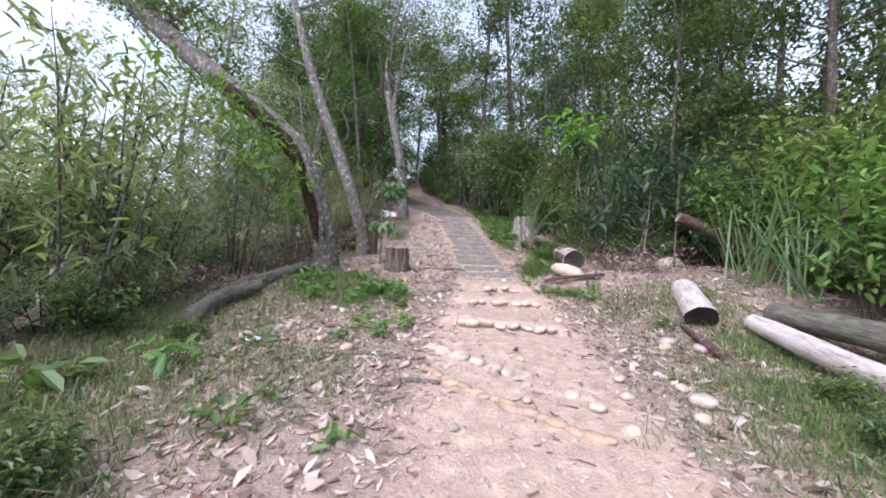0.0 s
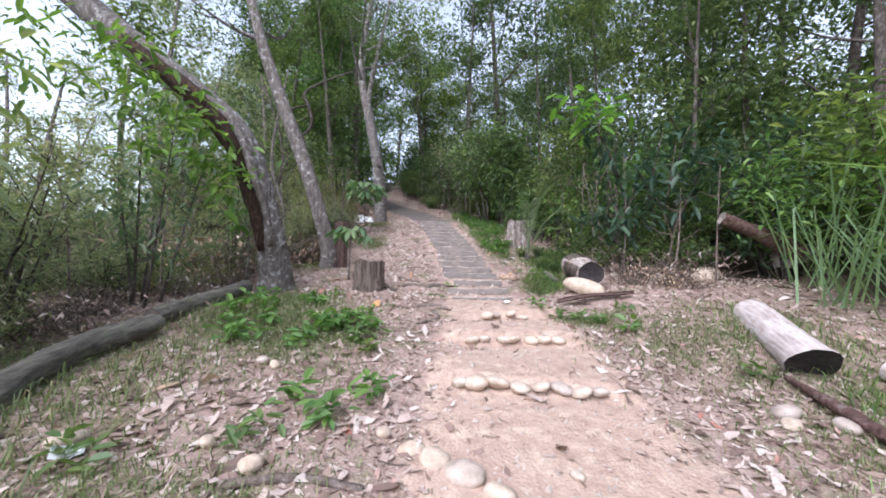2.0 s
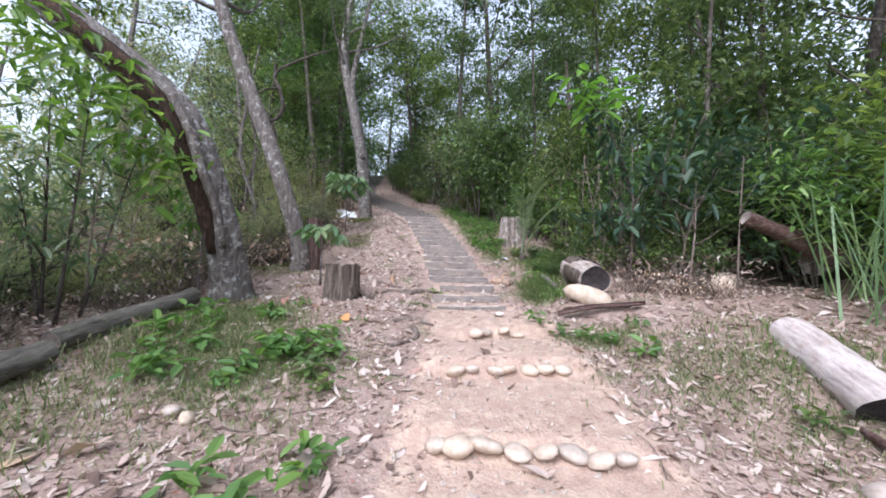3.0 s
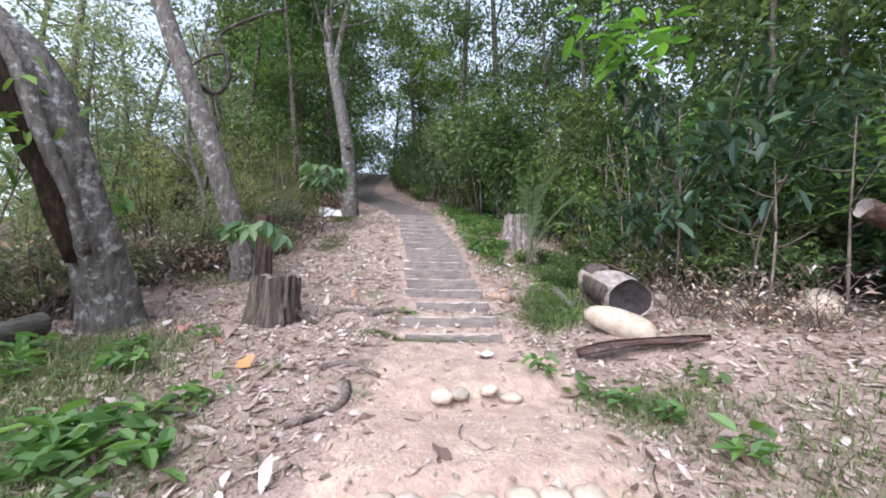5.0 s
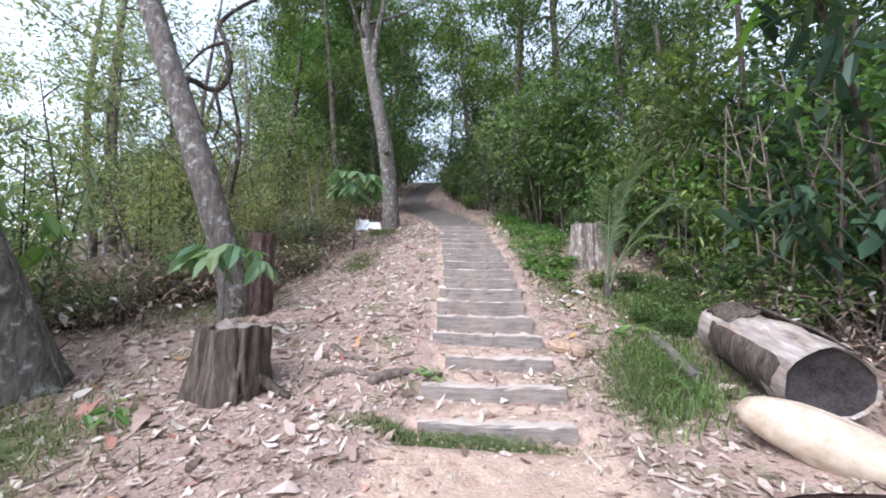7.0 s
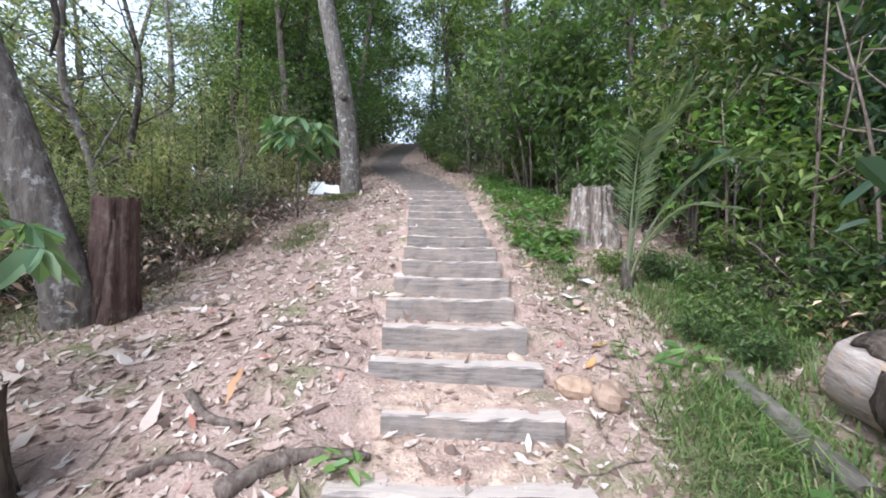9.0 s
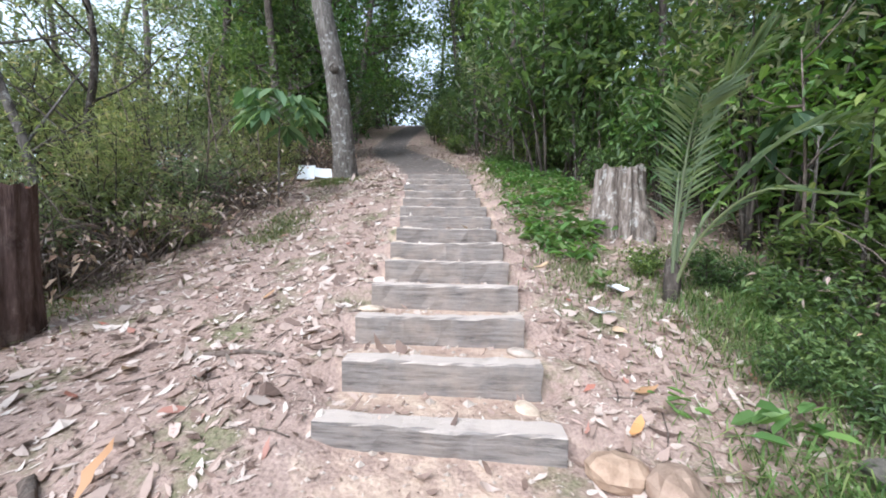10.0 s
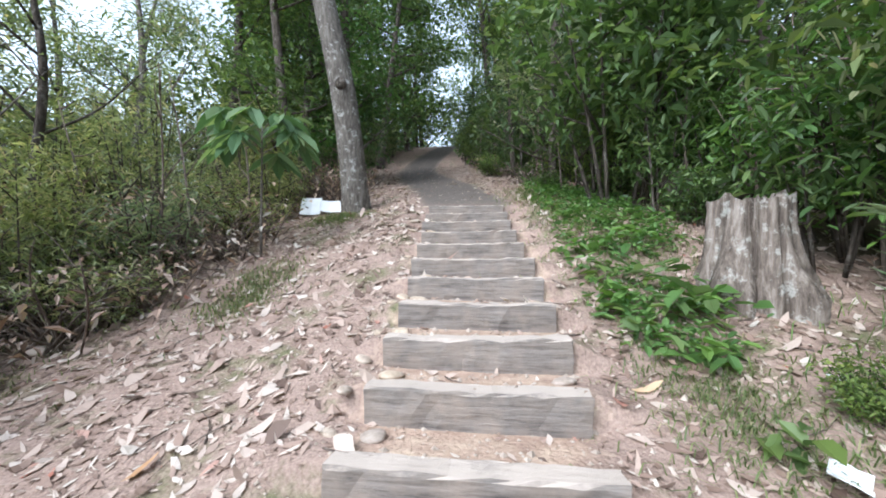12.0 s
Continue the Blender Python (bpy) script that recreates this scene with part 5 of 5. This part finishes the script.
lush_xy = np.concatenate([patch(x, y, sx, sy, n) for x, y, sx, sy, n in (
    (3.1, 9.4, 0.2, 0.28, 900), (3.75, 10.4, 0.25, 0.35, 1100), (4.05, 11.0, 0.35, 0.4, 1500), (4.4, 11.8, 0.4, 0.5, 900), (3.0, 8.75, 0.14, 0.18, 260), (-2.7, 3.3, 0.5, 0.7, 1500), (-2.1, 2.2, 0.5, 0.5, 900), (-3.1, 4.6, 0.4, 0.6, 900), (-1.9, 5.0, 0.3, 0.5, 500),
    (3.3, 2.9, 0.4, 0.5, 700), (3.1, 2.1, 0.5, 0.4, 700), (4.25, 5.6, 0.25, 0.6, 700), (4.0, 4.3, 0.25, 0.3, 450), (-1.35, 7.5, 0.4, 0.5, 600), (-2.1, 6.9, 0.25, 0.6, 450))])
fresh = lush_xy[:, 0] > 2.4
v2, f2 = blades(rest(lush_xy[~fresh], -0.015), 0.19, 0.0042, 1.25, r)
v, f = np.concatenate([v, v2]), f + [tuple(i + len(v) for i in q) for q in f2]
v2, f2 = blades(rest(lush_xy[fresh], -0.015), 0.17, 0.0042, 1.3, r)
tagged(mesh_object("grass", v2, f2, GRASS_FRESH, smooth=False), "lush green grass beside the stairs and logs", "grass", kind="stuff")
tagged(mesh_object("grass", v, f, GRASS, smooth=False), "sparse green grass tufts on the forest floor", "grass", kind="stuff")

# leaf litter
lit = []
for _ in range(98000):
    x, y = r.uniform(-4.6, 6.2), r.triangular(-2.0, 4, 28)
    trod = max(trodden(x, y), ramp(14.5, 15.5, y) * (1 - ramp(0.8, 1.3, abs(x - spline(PATH, y)) / spline(PATH_HALF, y))))
    if edge_left(y) - 1 < x < edge_right(y) + 1 and r.uniform() < 1 - 0.93 * trod and not (0.9 < x < 2.25 and 9.6 < y < 15.6 and r.uniform() < 0.6):
        lit.append((x, y))
for _ in range(9000):
    y = r.uniform(14, 28)
    x = r.uniform(edge_left(y) - 0.5, edge_right(y) + 0.8)
    if r.uniform() < 1 - 0.9 * (1 - ramp(0.8, 1.2, abs(x - spline(PATH, y)) / spline(PATH_HALF, y))):
        lit.append((x, y))
lit = np.array(lit)
p = rest(lit, 0.004)
slope = np.array([(lie(x, y + 0.1) - lie(x, y - 0.1)) / 0.2 for x, y in lit])
v, f = litter_cloud(p, np.clip(r.gamma(3.2, 0.0165, len(p)), 0.015, 0.16), r, slope)
tagged(mesh_object("leaf_litter", v, f, DRY, smooth=False), "dry brown, pink and bleached fallen leaves", "leaf litter", kind="stuff")
crumbs = []
for _ in range(56000):
    x, y = r.uniform(-3.8, 5.4), r.triangular(0.5, 4, 19)
    if r.uniform() < 1 - 0.8 * trodden(x, y) and edge_left(y) - 0.4 < x < edge_right(y) + 0.4:
        crumbs.append((x, y))
p = rest(crumbs, 0.003)
v, f = leaf_cloud(p, r.gamma(3.0, 0.009, len(p)), 0.35, -0.1, r, 0.1)
v = v.reshape(-1, 4, 3)
v[:, :, 2] = p[:, 2][:, None] + np.abs(v[:, :, 2] - p[:, 2][:, None]) * 0.35
tagged(mesh_object("litter_crumbs", v.reshape(-1, 3), f, DRY, smooth=False), "crumbled bits of dry leaves and bark", "leaf litter", kind="stuff")
tw = []
for _ in range(520):
    x, y = r.uniform(-3.2, 4.8), r.uniform(1.2, 16)
    if trodden(x, y) > 0.5 and r.uniform() < 0.85:
        continue
    a, L = r.uniform(0, 6.28), r.uniform(0.08, 0.35)
    q = [(x + L * u * math.cos(a + 0.4 * u), y + L * u * math.sin(a + 0.4 * u)) for u in (0, 0.5, 1)]
    tw.append(tube([(*on(*c, 0.012), rr) for c, rr in zip(q, (0.005, 0.004, 0.002))], 4, 4, 0, 1))
v, f = joined(tw)
tagged(mesh_object("fallen_twigs", v, f, TWIG), "thin dry twigs scattered over the litter", "twigs", kind="stuff")

# grit and crumbs of clay
n = 7000
gy_ = r.uniform(0.8, 15, n)
gxy = np.stack([np.array([spline(PATH, y) for y in gy_]) + r.normal(0, 0.85, n), gy_], 1)
p = rest(gxy, 0.002)
s = r.gamma(2.0, 0.0042, n)[:, None, None]
octa = np.array([(1, 0, 0), (0, 1, 0), (-1, 0, 0), (0, -1, 0), (0, 0, 0.7), (0, 0, -0.6)], float)
v = (p[:, None, :] + (octa[None] * r.uniform(0.6, 1.3, (n, 6, 1))) * s).reshape(-1, 3)
tri = np.array([(0, 1, 4), (1, 2, 4), (2, 3, 4), (3, 0, 4)])
f = (np.arange(n)[:, None, None] * 6 + tri[None]).reshape(-1, 3)
tagged(mesh_object("gravel", v, f, COBBLE, smooth=False), "fine gravel and clay crumbs on the path", "gravel", kind="stuff")

# herbs: rosettes of soft leaves


def herb(x, y, size, n, mat, label, group):
    rr = np.random.default_rng(int(abs(x * 131 + y * 17) * 10))
    root = empty("herb", on(x, y, 0))
    for k in range(n):
        q = np.array([[rr.normal(0, size * 0.22), rr.normal(0, size * 0.22), rr.uniform(0.02, size * 0.5)]])
        v, f = broad_cloud(q, size * 0.4, 0.5, -0.1, rr, 0.15)
        v[:, 2] = np.maximum(v[:, 2], 0.005)
        mesh_object("leaf", v, f, mat, root, smooth=False)
    tagged(root, label, "plant", group)


for x, y, s, n in ((-0.7, 6.5, 0.32, 34), (-0.45, 6.55, 0.3, 30), (-0.2, 6.35, 0.26, 26), (-0.85, 6.15, 0.26, 25), (-0.3, 7.05, 0.24, 22), (-1.5, 6.0, 0.3, 30), (-1.9, 6.9, 0.32, 30), (-1.4, 6.6, 0.28, 26), (-1.05, 7.5, 0.26, 26), (-1.85, 7.7, 0.3, 29), (-0.1, 4.9, 0.24, 25), (-0.6, 4.75, 0.24, 22), (2.15, 7.35, 0.22, 18), (2.6, 6.95, 0.24, 21), (-0.55, 6.3, 0.3, 30), (-0.3, 6.0, 0.25, 24), (-0.75, 6.7, 0.28, 26), (-0.4, 6.8, 0.22, 20), (-0.15, 5.75, 0.22, 20), (-0.9, 5.9, 0.2, 18), (-0.35, 4.5, 0.26, 26), (-0.75, 4.3, 0.22, 20), (-1.55, 4.1, 0.25, 24), (-2.0, 3.4, 0.35, 26), (-2.6, 3.0, 0.4, 28), (-1.1, 2.5, 0.28, 24),
                   (-1.6, 7.3, 0.26, 26), (-1.2, 7.9, 0.22, 22), (-1.75, 6.4, 0.25, 26), (2.4, 7.1, 0.24, 16), (2.75, 6.7, 0.22, 18), (2.95, 6.3, 0.26, 18), (3.05, 10.0, 0.24, 18), (1.1, 9.3, 0.16, 14), (-1.0, 2.9, 0.2, 16), (-0.4, 2.35, 0.18, 14), (0.0, 7.6, 0.12, 10), (3.4, 5.1, 0.25, 20), (-0.9, 8.4, 0.2, 18), (3.3, 7.1, 0.2, 16)):
    herb(x, y, s * 1.25, n, LEAF_BRIGHT if (n % 4) else LEAF_MID, "low green leafy plant growing through litter", "small plants")
for x, y, s, n in ((2.73, 13.79, 0.34, 16), (2.5, 13.3, 0.34, 18), (2.63, 12.85, 0.42, 20), (2.95, 12.7, 0.42, 18), (2.85, 12.25, 0.36, 16), (3.2, 12.75, 0.4, 16), (3.05, 14.0, 0.34, 16), (2.4, 13.75, 0.3, 16), (2.86, 11.6, 0.32, 9), (2.66, 12.4, 0.3, 10), (2.95, 13.2, 0.38, 18), (2.45, 12.75, 0.24, 10), (2.72, 10.2, 0.2, 8), (3.0, 9.0, 0.2, 8)):
    herb(x, y, s * 1.05, n + 4, LEAF_MID if n % 4 else LEAF_BRIGHT, "lush broad-leaved rosette beside the timber stairs", "rosettes by the stairs")
cv = scatter(125, 2.35, 4.3, 12.3, 18.5, 0.16, 0.34, lambda x, y: x > spline([(11, 2.5), (13, 2.5), (15, 2.3), (18, 1.6)], y) and x < spline([(11, 2.9), (12.5, 3.1), (15, 3.6), (18, 2.8)], y), 0.1, 21)
cover = []
for x, y, s in cv:
    n = 26
    cover.append(np.stack([r.normal(x, s * 0.35, n), r.normal(y, s * 0.35, n), r.uniform(0.02, s * 0.6, n)], 1))
cover = np.concatenate(cover)
cover[:, 2] += np.array([surface_z(a, b) for a, b in cover[:, :2]])
v, f = broad_cloud(cover, 0.08, 0.5, -0.1, r, 0.15)
tagged(mesh_object("ground_cover", v, f, LEAF_BRIGHT, smooth=False), "lush green ground-cover plants beside the stairs", "ground cover", kind="stuff")

# large fallen leaves that stand out
for x, y, s, mat in ((-0.32, 7.72, 0.2, DRY_ORANGE), (-0.22, 7.62, 0.17, DRY_ORANGE), (-0.42, 7.6, 0.15, DRY), (-1.1, 9.35, 0.2, DRY_ORANGE), (-0.95, 9.5, 0.16, DRY), (0.35, 9.75, 0.2, DRY_ORANGE), (0.75, 10.2, 0.16, DRY), (2.65, 10.35, 0.18, DRY_ORANGE), (2.5, 10.1, 0.14, DRY_ORANGE),
                     (2.75, 10.9, 0.15, DRY), (0.95, 7.3, 0.16, DRY), (-0.1, 5.0, 0.19, DRY), (-1.3, 5.1, 0.2, DRY), (-1.6, 5.0, 0.17, DRY), (2.45, 12.0, 0.14, DRY), (0.2, 11.4, 0.13, DRY_ORANGE), (-0.2, 10.6, 0.2, DRY), (0.6, 8.2, 0.15, DRY)):
    v, f = litter_cloud(np.array([(0, 0, 0.0)]), np.array([s]), r, (lie(x, y + 0.1) - lie(x, y - 0.1)) / 0.2)
    ob = mesh_object("fallen_leaf", v, f, mat)
    ob.location = on(x, y, 0.018)
    tagged(ob, "large curled dry leaf on the litter", "leaf", "large fallen leaves")

# roots across the litter by the stairs
for k, (girth, pts) in enumerate(((0.05, ((0.62, 9.14), (0.75, 9.29), (0.89, 9.38), (1.06, 9.42), (1.2, 9.4))), (0.03, ((0.18, 9.22), (0.36, 9.34), (0.55, 9.3), (0.72, 9.2))), (0.032, ((0.37, 7.59), (0.55, 7.66), (0.7, 7.6), (0.86, 7.44))), (0.034, ((0.62, 7.35), (0.64, 7.1), (0.56, 6.95), (0.34, 6.77))),
                                 (0.02, ((0.22, 10.58), (0.45, 10.64), (0.68, 10.6))), (0.03, ((-0.3, 3.1), (-0.05, 3.35), (0.25, 3.3))), (0.03, ((-0.75, 3.9), (-0.4, 3.95), (-0.05, 3.85))), (0.03, ((0.1, 9.75), (0.3, 9.58), (0.5, 9.55))))):
    v, f = tube([(*on(x, y, 0.4 * girth), girth * (1 - 0.16 * i)) for i, (x, y) in enumerate(pts)], 12, 7, 0.2, k)
    ob = mesh_object("tree_root", v, f, TWIG)
    tagged(ob, "bare brown tree root lying across the litter", "root", "roots")


def paper(x, y, sx, sy, turn, tilt, label="crumpled white sheet of paper dropped on litter"):
    v, f = [], []
    for i in range(5):
        for j in range(4):
            v.append((sx * (i / 4 - 0.5), sy * (j / 3 - 0.5), 0.012 * noise.noise(Vector((x + i, y + j, 3))) + 0.05 * abs(i / 4 - 0.5)))
    for i in range(4):
        for j in range(3):
            f.append((i * 4 + j, (i + 1) * 4 + j, (i + 1) * 4 + j + 1, i * 4 + j + 1))
    ob = mesh_object("paper_sheet", v, f, PAPER, smooth=False)
    ob.matrix_basis = pose(*on(x, y, 0.03 + 0.45 * sy * math.sin(radians(tilt))), tilt, 0, turn)
    s = ob.modifiers.new("thickness", "SOLIDIFY")
    s.thickness = 0.003
    tagged(ob, label, "paper", "paper litter")


paper(-1.42, 16.3, 0.34, 0.34, 10, 62)
paper(-1.1, 16.35, 0.34, 0.28, 25, 48)
paper(1.75, 7.75, 0.13, 0.1, 20, 4)
paper(2.96, 11.5, 0.16, 0.12, 50, 12)
paper(2.7, 11.12, 0.17, 0.07, 130, 10)
paper(3.4, 12.1, 0.1, 0.05, 10, 8)
paper(-1.62, 4.15, 0.14, 0.1, 30, 20)
paper(2.55, 9.75, 0.12, 0.07, 70, 10)
